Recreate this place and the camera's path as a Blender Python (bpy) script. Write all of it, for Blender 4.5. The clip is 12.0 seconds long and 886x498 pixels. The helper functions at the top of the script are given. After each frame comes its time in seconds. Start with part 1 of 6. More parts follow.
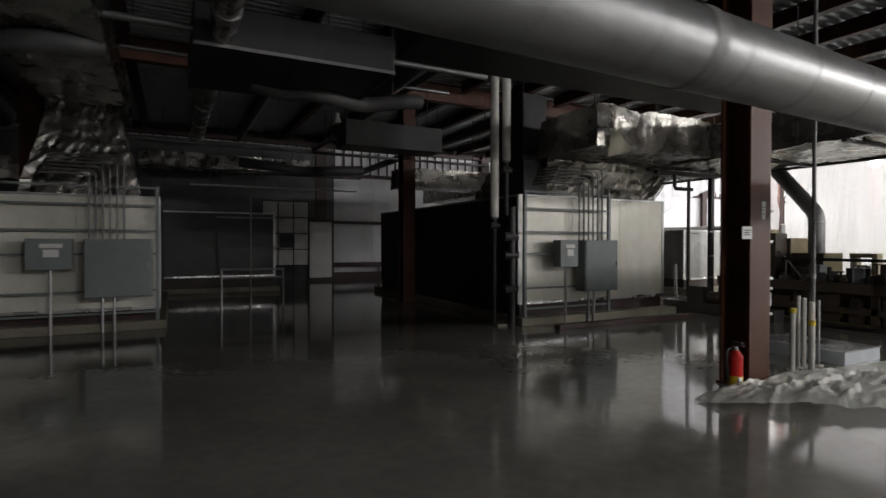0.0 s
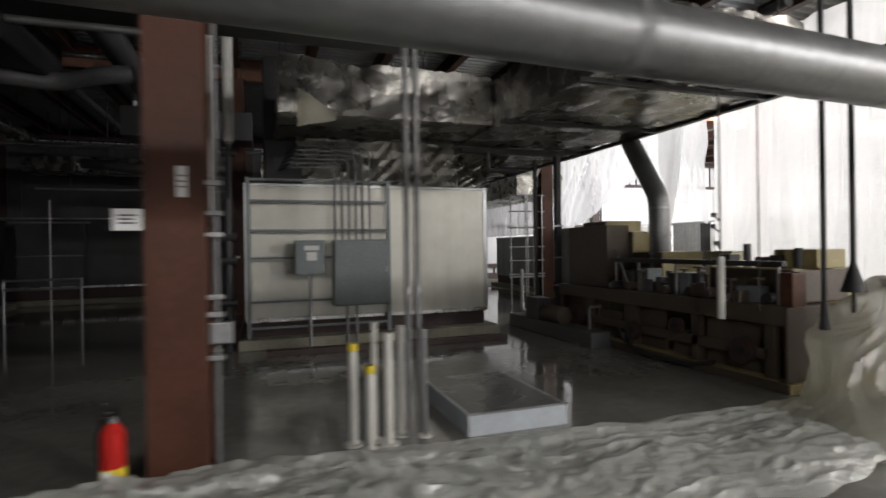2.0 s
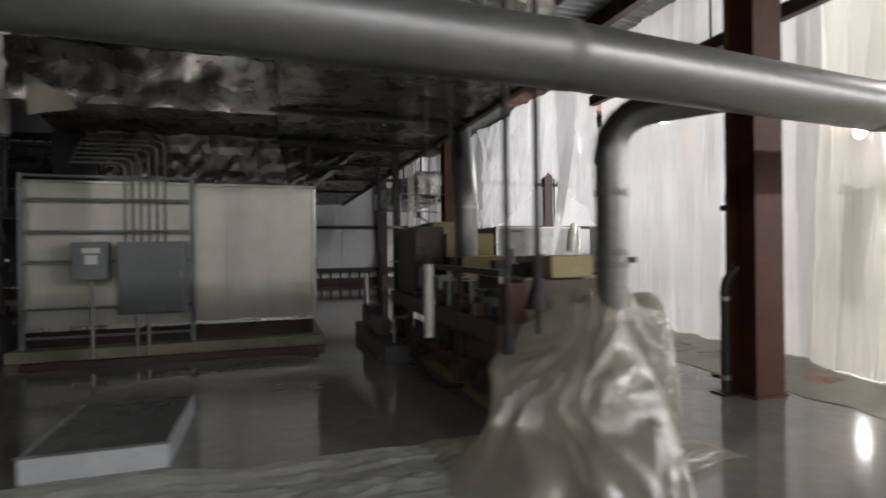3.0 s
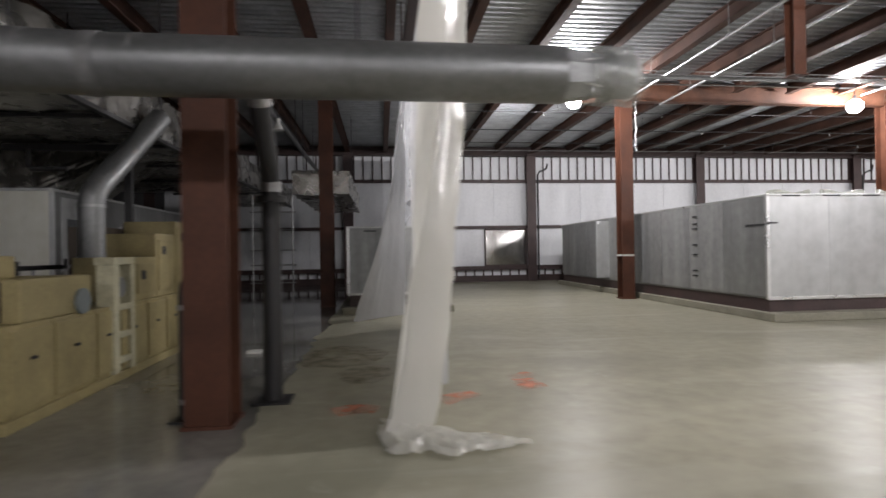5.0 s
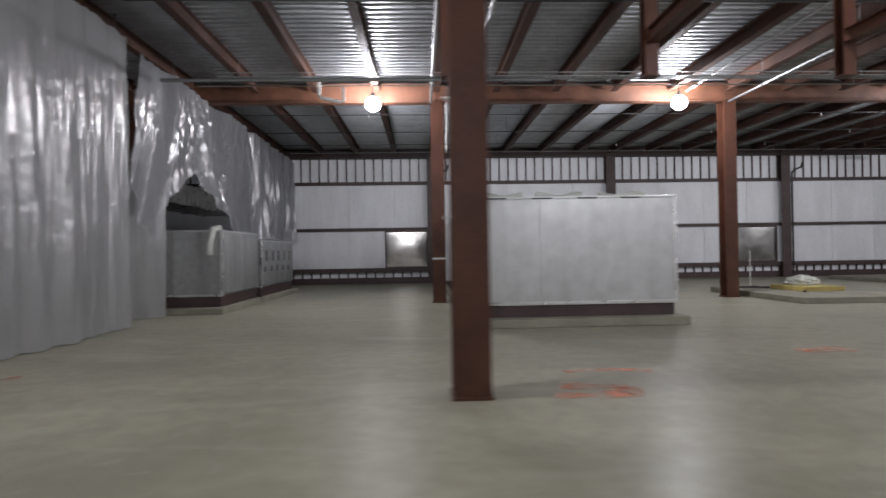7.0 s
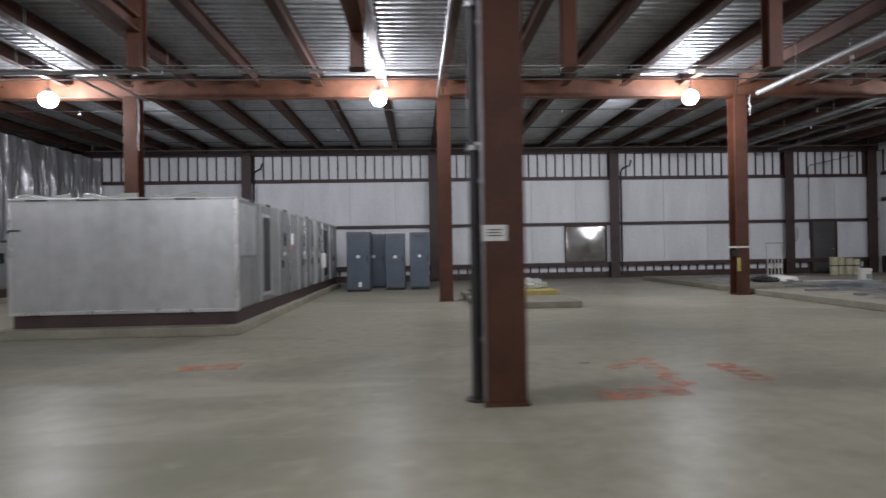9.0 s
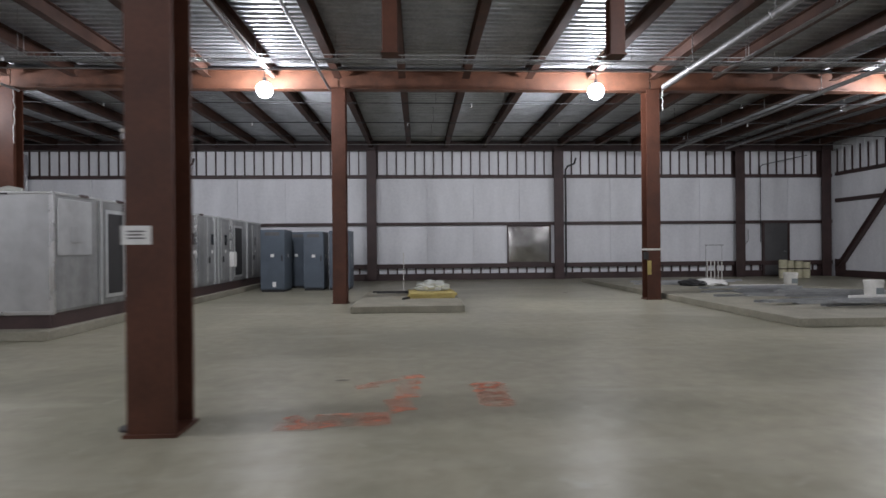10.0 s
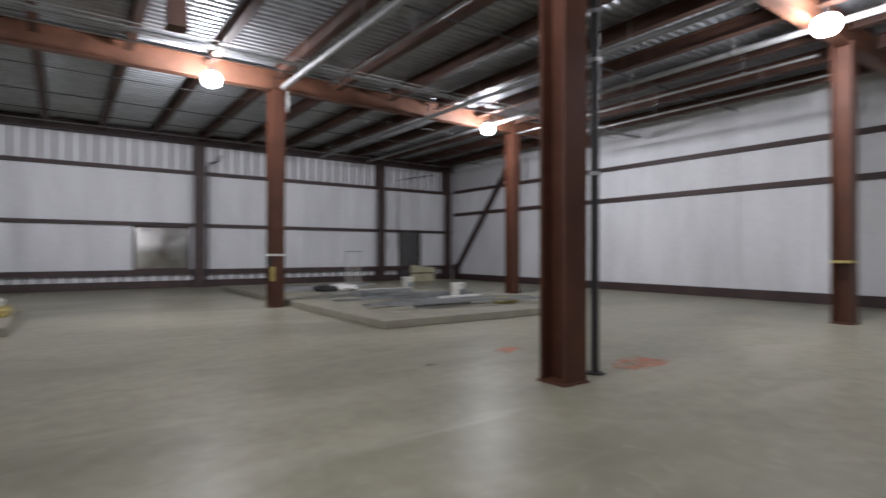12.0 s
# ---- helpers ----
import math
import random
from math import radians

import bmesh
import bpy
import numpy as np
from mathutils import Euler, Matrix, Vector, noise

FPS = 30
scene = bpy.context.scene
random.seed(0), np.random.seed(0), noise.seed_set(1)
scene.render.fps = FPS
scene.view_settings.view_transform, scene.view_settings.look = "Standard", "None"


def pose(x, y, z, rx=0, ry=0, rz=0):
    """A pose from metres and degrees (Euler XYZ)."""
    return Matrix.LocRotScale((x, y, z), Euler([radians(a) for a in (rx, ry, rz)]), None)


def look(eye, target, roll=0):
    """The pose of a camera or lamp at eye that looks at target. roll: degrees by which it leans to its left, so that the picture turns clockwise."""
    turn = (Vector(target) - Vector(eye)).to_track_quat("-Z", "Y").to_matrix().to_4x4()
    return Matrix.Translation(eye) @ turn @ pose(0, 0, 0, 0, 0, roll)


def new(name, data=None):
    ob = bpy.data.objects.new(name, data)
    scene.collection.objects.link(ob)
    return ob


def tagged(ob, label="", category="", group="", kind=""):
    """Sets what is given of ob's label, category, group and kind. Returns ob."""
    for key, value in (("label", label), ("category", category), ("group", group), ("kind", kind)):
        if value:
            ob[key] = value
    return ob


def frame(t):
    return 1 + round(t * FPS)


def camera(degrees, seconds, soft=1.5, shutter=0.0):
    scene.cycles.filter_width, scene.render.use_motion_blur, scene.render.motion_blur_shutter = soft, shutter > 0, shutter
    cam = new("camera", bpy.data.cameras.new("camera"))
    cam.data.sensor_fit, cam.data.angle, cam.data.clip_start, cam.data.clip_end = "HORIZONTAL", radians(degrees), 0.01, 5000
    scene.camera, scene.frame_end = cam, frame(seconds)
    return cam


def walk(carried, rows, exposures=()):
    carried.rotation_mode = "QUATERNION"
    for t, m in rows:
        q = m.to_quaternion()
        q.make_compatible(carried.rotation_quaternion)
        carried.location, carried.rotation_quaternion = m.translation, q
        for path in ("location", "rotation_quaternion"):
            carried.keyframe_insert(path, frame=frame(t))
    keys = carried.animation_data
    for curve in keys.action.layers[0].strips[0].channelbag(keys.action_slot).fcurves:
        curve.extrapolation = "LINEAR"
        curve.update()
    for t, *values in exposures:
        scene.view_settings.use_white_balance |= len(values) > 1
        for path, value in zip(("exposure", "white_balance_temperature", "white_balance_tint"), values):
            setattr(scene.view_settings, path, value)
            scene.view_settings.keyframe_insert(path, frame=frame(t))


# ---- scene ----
cam = camera(79.7, 12.0, shutter=0.5)
PATH = [
    (0, (-9.838, -2.524, 1.117), (-8.927, -0.744, 1.094), 0.1),
    (0.5, (-8.887, -2.533, 1.124), (-8.039, -0.722, 1.1), -0.2),
    (1, (-7.763, -2.598, 1.11), (-6.981, -0.757, 1.088), -0.4),
    (1.5, (-6.539, -2.649, 1.09), (-5.852, -0.771, 1.076), -1.2),
    (2, (-5.432, -2.635, 1.053), (-4.787, -0.742, 1.049), -0.9),
    (2.5, (-4.323, -2.704, 1.036), (-3.708, -0.801, 1.046), -0.6),
    (3, (-3.244, -2.777, 1.052), (-2.632, -0.873, 1.051), -0.7),
    (5, (0.99, -3.133, 0.984), (1.221, -1.147, 0.994), -0.9),
    (5.5, (1.911, -3.229, 0.976), (2.147, -1.243, 0.986), -0.8),
    (6, (2.937, -3.362, 0.98), (3.211, -1.381, 0.99), -0.5),
    (6.5, (4.138, -3.472, 0.976), (4.219, -1.474, 0.992), -0.9),
    (8.5, (9.77, -3.504, 0.994), (9.843, -1.506, 0.995), -0.9),
    (9, (11.053, -3.28, 0.979), (11.15, -1.282, 0.983), -1.0),
    (9.5, (12.111, -3.056, 0.996), (12.22, -1.059, 0.993), -0.8),
    (10, (13.035, -2.894, 0.998), (13.126, -0.896, 0.994), -0.5),
    (10.5, (13.715, -2.718, 0.994), (13.726, -0.718, 0.99), -0.3),
    (11, (14.187, -2.649, 1.002), (14.191, -0.649, 0.996), -0.1),
    (11.5, (14.367, -2.627, 1.007), (14.928, -0.707, 1.005), 0.3),
    (12, (14.277, -2.651, 0.988), (15.442, -1.025, 1.001), 0.1),
]
walk(cam, [(t, look(eye, target, roll)) for t, eye, target, roll in PATH], exposures=[(0.0, 1.6, 7000, 12.5), (1.0, 1.85, 7000, 12.5), (2.0, 1.7, 7000, 12.5), (3.0, 1.2, 7000, 12.5), (5.0, 0.6, 6850, 15), (5.5, 0.5, 6700, 15), (6.5, 0.0, 6550, 15), (8.5, -0.25, 6400, 15), (9.5, -0.3, 6400, 15), (12.0, -0.25, 6450, 15)])

# ---------------- light and exposure ----------------
S = 5.8                                   # bay along x
ROWS = (0.0, 6.775, 13.43)                  # column rows along y (front faces)
DECK = 4.32                               # underside of the roof deck
world = bpy.data.worlds.new("world")
scene.world = world
world.use_nodes = True
world.node_tree.nodes["Background"].inputs["Color"].default_value = (0.02, 0.02, 0.025, 1)
world.node_tree.nodes["Background"].inputs["Strength"].default_value = 0.2


# ---------------- material helpers ----------------
def material(name, base, rough=0.6, metal=0.0, var=0.15, scale=3.0, fine=40.0, bump=0.15, dark=None, rvar=0.1, obvar=0.0, spec=0.5, streak=1.0):
    """A surface with stains at one scale and grain at another."""
    m = bpy.data.materials.new(name)
    m.use_nodes = True
    nt = m.node_tree
    b = nt.nodes["Principled BSDF"]
    co = nt.nodes.new("ShaderNodeTexCoord")
    n1 = nt.nodes.new("ShaderNodeTexNoise")
    n1.inputs["Scale"].default_value, n1.inputs["Detail"].default_value = scale, 6
    n2 = nt.nodes.new("ShaderNodeTexNoise")
    n2.inputs["Scale"].default_value, n2.inputs["Detail"].default_value = fine, 4
    geo = nt.nodes.new("ShaderNodeNewGeometry")
    mp = nt.nodes.new("ShaderNodeMapping")
    mp.inputs["Scale"].default_value = (1, 1, streak)
    nt.links.new(geo.outputs["Position"], mp.inputs["Vector"])
    nt.links.new(mp.outputs["Vector"], n1.inputs["Vector"])
    nt.links.new(geo.outputs["Position"], n2.inputs["Vector"])
    ramp = nt.nodes.new("ShaderNodeValToRGB")
    ramp.color_ramp.elements[0].position, ramp.color_ramp.elements[1].position = 0.3, 0.7
    lo = dark or tuple(c * (1 - var) for c in base)
    hi = tuple(min(1, c * (1 + var * 0.6)) for c in base)
    ramp.color_ramp.elements[0].color, ramp.color_ramp.elements[1].color = (*lo, 1), (*hi, 1)
    nt.links.new(n1.outputs["Fac"], ramp.inputs["Fac"])
    mix = nt.nodes.new("ShaderNodeMix")
    mix.data_type, mix.blend_type = "RGBA", "OVERLAY"
    mix.inputs["Factor"].default_value = 0.25
    nt.links.new(ramp.outputs["Color"], mix.inputs["A"])
    nt.links.new(n2.outputs["Fac"], mix.inputs["B"])
    out = mix.outputs["Result"]
    if obvar:
        info = nt.nodes.new("ShaderNodeObjectInfo")
        hsv = nt.nodes.new("ShaderNodeHueSaturation")
        mr = nt.nodes.new("ShaderNodeMapRange")
        mr.inputs["To Min"].default_value, mr.inputs["To Max"].default_value = 1 - obvar, 1 + obvar
        nt.links.new(info.outputs["Random"], mr.inputs["Value"])
        nt.links.new(mr.outputs["Result"], hsv.inputs["Value"])
        nt.links.new(out, hsv.inputs["Color"])
        out = hsv.outputs["Color"]
    nt.links.new(out, b.inputs["Base Color"])
    mr = nt.nodes.new("ShaderNodeMapRange")
    mr.inputs["To Min"].default_value, mr.inputs["To Max"].default_value = max(0.02, rough - rvar), min(1, rough + rvar)
    nt.links.new(n1.outputs["Fac"], mr.inputs["Value"])
    nt.links.new(mr.outputs["Result"], b.inputs["Roughness"])
    b.inputs["Metallic"].default_value = metal
    b.inputs["Specular IOR Level"].default_value = spec
    if bump:
        bp = nt.nodes.new("ShaderNodeBump")
        bp.inputs["Strength"].default_value, bp.inputs["Distance"].default_value = bump, 0.01
        nt.links.new(n2.outputs["Fac"], bp.inputs["Height"])
        nt.links.new(bp.outputs["Normal"], b.inputs["Normal"])
    return m


def film(name, colour, clear, through_light, gloss, wrinkle=12.0, crease=0.35):
    """Plastic sheeting: lets light through, scatters it, shines a little."""
    m = bpy.data.materials.new(name)
    m.use_nodes = True
    nt = m.node_tree
    nt.nodes.remove(nt.nodes["Principled BSDF"])
    out = nt.nodes["Material Output"]
    geo = nt.nodes.new("ShaderNodeNewGeometry")
    n = nt.nodes.new("ShaderNodeTexNoise")
    n.inputs["Scale"].default_value, n.inputs["Detail"].default_value = wrinkle, 6
    nt.links.new(geo.outputs["Position"], n.inputs["Vector"])
    bp = nt.nodes.new("ShaderNodeBump")
    bp.inputs["Strength"].default_value, bp.inputs["Distance"].default_value = crease, 0.03
    nt.links.new(n.outputs["Fac"], bp.inputs["Height"])
    tl, df, gl, tr = (nt.nodes.new(k) for k in ("ShaderNodeBsdfTranslucent", "ShaderNodeBsdfDiffuse", "ShaderNodeBsdfGlossy", "ShaderNodeBsdfTransparent"))
    for node in (tl, df):
        node.inputs["Color"].default_value = (*colour, 1)
    gl.inputs["Roughness"].default_value = 0.16
    tr.inputs["Color"].default_value = (0.9, 0.9, 0.9, 1)
    for node in (tl, df, gl):
        nt.links.new(bp.outputs["Normal"], node.inputs["Normal"])
    a, b, c = (nt.nodes.new("ShaderNodeMixShader") for _ in range(3))
    a.inputs[0].default_value, b.inputs[0].default_value, c.inputs[0].default_value = through_light, gloss, clear
    nt.links.new(df.outputs[0], a.inputs[1]); nt.links.new(tl.outputs[0], a.inputs[2])
    nt.links.new(a.outputs[0], b.inputs[1]); nt.links.new(gl.outputs[0], b.inputs[2])
    nt.links.new(b.outputs[0], c.inputs[1]); nt.links.new(tr.outputs[0], c.inputs[2])
    nt.links.new(c.outputs[0], out.inputs["Surface"])
    return m


def glow(name, colour, strength):
    m = bpy.data.materials.new(name)
    m.use_nodes = True
    b = m.node_tree.nodes["Principled BSDF"]
    b.inputs["Base Color"].default_value = (*colour, 1)
    b.inputs["Emission Color"].default_value = (*colour, 1)
    b.inputs["Emission Strength"].default_value = strength
    return m


M_CONC = material("concrete_slab", (0.315, 0.30, 0.228), 0.36, var=0.16, scale=0.55, fine=7, bump=0.02, rvar=0.12, spec=0.06)
def stained(mat, dark, pale):
    """Broad dark stains, streaky scuffs and pale dusty sweeps on a slab."""
    nt = mat.node_tree
    b = nt.nodes["Principled BSDF"]
    src = b.inputs["Base Color"].links[0].from_socket
    geo = nt.nodes.new("ShaderNodeNewGeometry")
    for sc, lo, hi, colour, amount, stretch in ((0.42, 0.50, 0.72, dark, 0.75, (1, 1.6, 1)), (1.9, 0.55, 0.75, dark, 0.45, (1, 1, 1)), (0.8, 0.56, 0.74, pale, 0.6, (0.5, 2.2, 1)), (6.0, 0.60, 0.72, pale, 0.3, (1, 1, 1)), (26.0, 0.66, 0.74, dark, 0.5, (1, 1, 1))):
        mp = nt.nodes.new("ShaderNodeMapping")
        mp.inputs["Scale"].default_value = stretch
        mp.inputs["Location"].default_value = (sc * 7.3, sc * 3.1, 0)
        n = nt.nodes.new("ShaderNodeTexNoise")
        n.inputs["Scale"].default_value, n.inputs["Detail"].default_value = sc, 7
        n.inputs["Distortion"].default_value = 0.8
        mr = nt.nodes.new("ShaderNodeMapRange")
        mr.inputs["From Min"].default_value, mr.inputs["From Max"].default_value, mr.inputs["To Max"].default_value = lo, hi, amount
        mx = nt.nodes.new("ShaderNodeMix")
        mx.data_type = "RGBA"
        mx.inputs["B"].default_value = (*colour, 1)
        nt.links.new(geo.outputs["Position"], mp.inputs["Vector"])
        nt.links.new(mp.outputs["Vector"], n.inputs["Vector"])
        nt.links.new(n.outputs["Fac"], mr.inputs["Value"])
        nt.links.new(mr.outputs["Result"], mx.inputs["Factor"])
        nt.links.new(src, mx.inputs["A"])
        src = mx.outputs["Result"]
    nt.links.new(src, b.inputs["Base Color"])


stained(M_CONC, (0.215, 0.21, 0.155), (0.40, 0.385, 0.31))
# Glossy sealed slab; its lower tone also holds the shadow past the curtain.
M_WET = material("sealed_shaded_concrete", (0.20, 0.195, 0.175), 0.085, var=0.3, scale=0.8, fine=12, bump=0.010, rvar=0.05, spec=0.8)
M_PAD = material("pad_concrete", (0.26, 0.245, 0.19), 0.8, var=0.2, scale=3, fine=30, bump=0.3)
M_STEEL = material("red_oxide_primer", (0.088, 0.034, 0.020), 0.5, var=0.3, scale=2.5, fine=30, bump=0.1, spec=0.28)
M_BEAM = material("primed_beam", (0.135, 0.055, 0.030), 0.55, var=0.4, scale=4, fine=30, bump=0.1)
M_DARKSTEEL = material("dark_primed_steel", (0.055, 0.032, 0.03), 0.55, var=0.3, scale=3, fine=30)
M_DECK = material("galvanised_deck", (0.42, 0.44, 0.46), 0.42, metal=0.75, var=0.2, scale=3, fine=20, bump=0.05)
M_WALL = material("white_wall_panel", (0.74, 0.75, 0.77), 0.5, var=0.12, scale=1.8, fine=12, bump=0.03, obvar=0.03, streak=0.25)
M_TRIM = material("polished_zinc_trim", (0.66, 0.66, 0.65), 0.28, metal=0.85, var=0.1, bump=0.03)
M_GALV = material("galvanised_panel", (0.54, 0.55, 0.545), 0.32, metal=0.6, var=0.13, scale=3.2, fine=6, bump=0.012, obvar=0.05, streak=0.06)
# Darker copy of the galvanised panel; the sides' shade is in its colour.
M_GALVSIDE = material("galvanised_panel_shaded", (0.315, 0.32, 0.315), 0.42, metal=0.5, var=0.28, scale=4.5, fine=9, bump=0.015, obvar=0.1, streak=0.08)
M_DUCT = material("spiral_duct_zinc", (0.255, 0.26, 0.26), 0.42, metal=0.75, var=0.12, scale=3, fine=30, bump=0.05)
M_FOIL = material("foil_wrap", (0.31, 0.30, 0.275), 0.28, metal=0.9, var=0.3, scale=5, fine=16, bump=0.8, rvar=0.12)
# Side panel of the hall unit, the dim shade put into its colour.
M_DIMSIDE = material("shaded_filmed_panel", (0.17, 0.17, 0.168), 0.4, metal=0.4, var=0.25, scale=4, fine=9, bump=0.02, obvar=0.1, streak=0.1)
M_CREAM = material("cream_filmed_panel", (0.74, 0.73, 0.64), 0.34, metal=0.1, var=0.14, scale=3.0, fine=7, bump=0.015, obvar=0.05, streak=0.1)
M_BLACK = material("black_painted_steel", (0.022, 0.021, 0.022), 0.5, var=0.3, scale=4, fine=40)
M_GREYBOX = material("grey_enamel", (0.20, 0.23, 0.23), 0.45, var=0.1, scale=4, fine=40, bump=0.03)
M_BLUEGREY = material("blue_grey_enamel", (0.085, 0.108, 0.135), 0.4, var=0.15, scale=3, fine=40, bump=0.03)
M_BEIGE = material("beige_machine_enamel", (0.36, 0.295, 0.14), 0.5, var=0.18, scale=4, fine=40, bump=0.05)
# Tan enamel darkened to hold the shade of the machine's backlit side.
M_TAN = material("tan_enamel_and_shade", (0.085, 0.063, 0.046), 0.5, var=0.2, scale=4, fine=40, bump=0.05)
M_WHITE = material("white_paint", (0.75, 0.74, 0.71), 0.5, var=0.08, scale=5, fine=40, bump=0.03)
M_PVC = material("white_plastic_pipe", (0.66, 0.65, 0.60), 0.4, var=0.1, scale=6, fine=40, bump=0.02)
M_PAPER = material("white_paper", (0.78, 0.78, 0.76), 0.8, var=0.05, bump=0.02)
M_INK = material("grey_print", (0.12, 0.12, 0.12), 0.8, var=0.05, bump=0)
M_RED = material("red_enamel", (0.55, 0.02, 0.015), 0.3, var=0.1, bump=0.02)
M_YELLOW = material("yellow_plastic", (0.75, 0.58, 0.04), 0.5, var=0.1, bump=0.02)
M_ORANGE = material("orange_marking_paint", (0.80, 0.29, 0.17), 0.75, var=0.3, scale=9, fine=40, bump=0.05)
M_BOARD = material("yellow_insulation_board", (0.44, 0.35, 0.12), 0.8, var=0.15, scale=6, bump=0.2)
M_BALE = material("tan_batt", (0.55, 0.52, 0.36), 0.85, var=0.2, scale=9, bump=0.4)
# Top sheet of the pan, its dark reflection put into the colour.
M_PANTOP = material("pan_top_reflection", (0.055, 0.055, 0.055), 0.28, metal=0.0, var=0.1, scale=4, bump=0.02)
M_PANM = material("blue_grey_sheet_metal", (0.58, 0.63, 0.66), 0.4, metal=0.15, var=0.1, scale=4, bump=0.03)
M_FLAP = material("cream_facing", (0.75, 0.72, 0.60), 0.6, var=0.1, scale=6, bump=0.1)
M_CHROME = material("bright_zinc", (0.36, 0.36, 0.36), 0.42, metal=0.9, var=0.1, bump=0.05)
M_JOIST = material("primed_joist", (0.066, 0.032, 0.022), 0.6, var=0.4, scale=3, fine=30, bump=0.1, spec=0.25)
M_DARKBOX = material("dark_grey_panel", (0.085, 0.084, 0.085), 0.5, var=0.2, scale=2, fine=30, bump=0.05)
M_DUCTBAND = material("duct_sealant", (0.2, 0.2, 0.2), 0.5, metal=0.3, var=0.2, scale=9, bump=0.2)
M_STUD = material("galvanised_stud", (0.36, 0.37, 0.37), 0.4, metal=0.5, var=0.2, scale=5, bump=0.05, obvar=0.2)
M_GLASS = material("dark_glass", (0.02, 0.022, 0.025), 0.1, var=0.1, bump=0)
M_VENT = material("stainless_louvre", (0.42, 0.41, 0.39), 0.17, metal=0.95, var=0.12, scale=4, fine=4, bump=0.03, rvar=0.05)
def patchy(mat, low, high):
    """Lets the slab show through where the paint has worn off."""
    nt = mat.node_tree
    out = nt.nodes["Material Output"]
    geo = nt.nodes.new("ShaderNodeNewGeometry")
    n = nt.nodes.new("ShaderNodeTexNoise")
    n.inputs["Scale"].default_value, n.inputs["Detail"].default_value = 7, 6
    nt.links.new(geo.outputs["Position"], n.inputs["Vector"])
    mr = nt.nodes.new("ShaderNodeMapRange")
    mr.inputs["From Min"].default_value, mr.inputs["From Max"].default_value = low, high
    nt.links.new(n.outputs["Fac"], mr.inputs["Value"])
    mx = nt.nodes.new("ShaderNodeMixShader")
    tr = nt.nodes.new("ShaderNodeBsdfTransparent")
    nt.links.new(mr.outputs["Result"], mx.inputs[0])
    nt.links.new(tr.outputs[0], mx.inputs[1])
    nt.links.new(nt.nodes["Principled BSDF"].outputs[0], mx.inputs[2])
    nt.links.new(mx.outputs[0], out.inputs["Surface"])


patchy(M_ORANGE, 0.32, 0.85)
M_STAIN = material("dark_stain", (0.13, 0.12, 0.10), 0.5, var=0.2)
patchy(M_STAIN, 0.3, 0.7)
M_RUST = material("rusty_floor_stain", (0.25, 0.19, 0.09), 0.5, var=0.3, scale=5)
patchy(M_RUST, 0.38, 0.95)
M_BUNCH = film("bunched_milky_poly", (0.87, 0.86, 0.80), 0.10, 0.62, 0.14, 5.0, 0.35)
# Darker copy of the sheet, the dark hall behind put into its colour.
M_SWAG = film("gathered_shaded_poly", (0.62, 0.63, 0.65), 0.24, 0.75, 0.13, 8.0, 0.5)
M_CURTAIN = film("milky_poly_sheet", (0.74, 0.75, 0.76), 0.13, 0.70, 0.15, 8.0, 0.55)
M_HEAP = film("crumpled_clear_poly", (0.88, 0.91, 0.83), 0.20, 0.35, 0.38, 18.0, 0.8)
M_DRAPE = film("bunched_clear_poly", (0.70, 0.68, 0.56), 0.48, 0.5, 0.30, 9.0, 0.9)
M_SLEEVE = film("clear_film_sleeve", (0.66, 0.70, 0.68), 0.68, 0.4, 0.5, 18.0, 0.8)
M_BULB = glow("lamp_globe", (0.93, 0.95, 1.0), 60.0)


# ---------------- mesh helpers ----------------
def box(bm, x0, y0, z0, x1, y1, z1, bevel=0.0):
    r = bmesh.ops.create_cube(bm, size=1.0, matrix=Matrix.Translation(((x0 + x1) / 2, (y0 + y1) / 2, (z0 + z1) / 2)) @ Matrix.Diagonal((x1 - x0, y1 - y0, z1 - z0, 1)))
    if bevel:
        es = list({e for v in r["verts"] for e in v.link_edges})
        bmesh.ops.bevel(bm, geom=es, offset=bevel, segments=2, affect="EDGES", profile=0.6)
    return bm


def cyl(bm, a, b, r, n=12, r2=None, caps=True):
    a, b = Vector(a), Vector(b)
    q = (b - a).to_track_quat("Z", "Y").to_matrix().to_4x4()
    bmesh.ops.create_cone(bm, cap_ends=caps, segments=n, radius1=r, radius2=r if r2 is None else r2, depth=(b - a).length, matrix=Matrix.Translation((a + b) / 2) @ q)
    return bm


def tube(bm, pts, r, n=10, caps=True):
    """A round tube along a bent line."""
    pts = [Vector(p) for p in pts]
    rings = []
    side = None
    for i, p in enumerate(pts):
        d = (pts[min(i + 1, len(pts) - 1)] - pts[max(i - 1, 0)]).normalized()
        if side is None:
            side = d.orthogonal().normalized()
        side = (side - d * side.dot(d)).normalized()
        up = d.cross(side)
        rings.append([bm.verts.new(p + r * (math.cos(2 * math.pi * k / n) * side + math.sin(2 * math.pi * k / n) * up)) for k in range(n)])
    for a, b in zip(rings, rings[1:]):
        for k in range(n):
            bm.faces.new((a[k], a[(k + 1) % n], b[(k + 1) % n], b[k]))
    if caps:
        bm.faces.new(rings[0][::-1]); bm.faces.new(rings[-1])
    return bm


def bend(p0, corner, p1, rad, steps=6):
    """Points of a rounded corner."""
    p0, c, p1 = Vector(p0), Vector(corner), Vector(p1)
    a, b = c + (p0 - c).normalized() * rad, c + (p1 - c).normalized() * rad
    return [p0] + [(1 - s) ** 2 * a + 2 * s * (1 - s) * c + s * s * b for s in (i / steps for i in range(steps + 1))] + [p1]


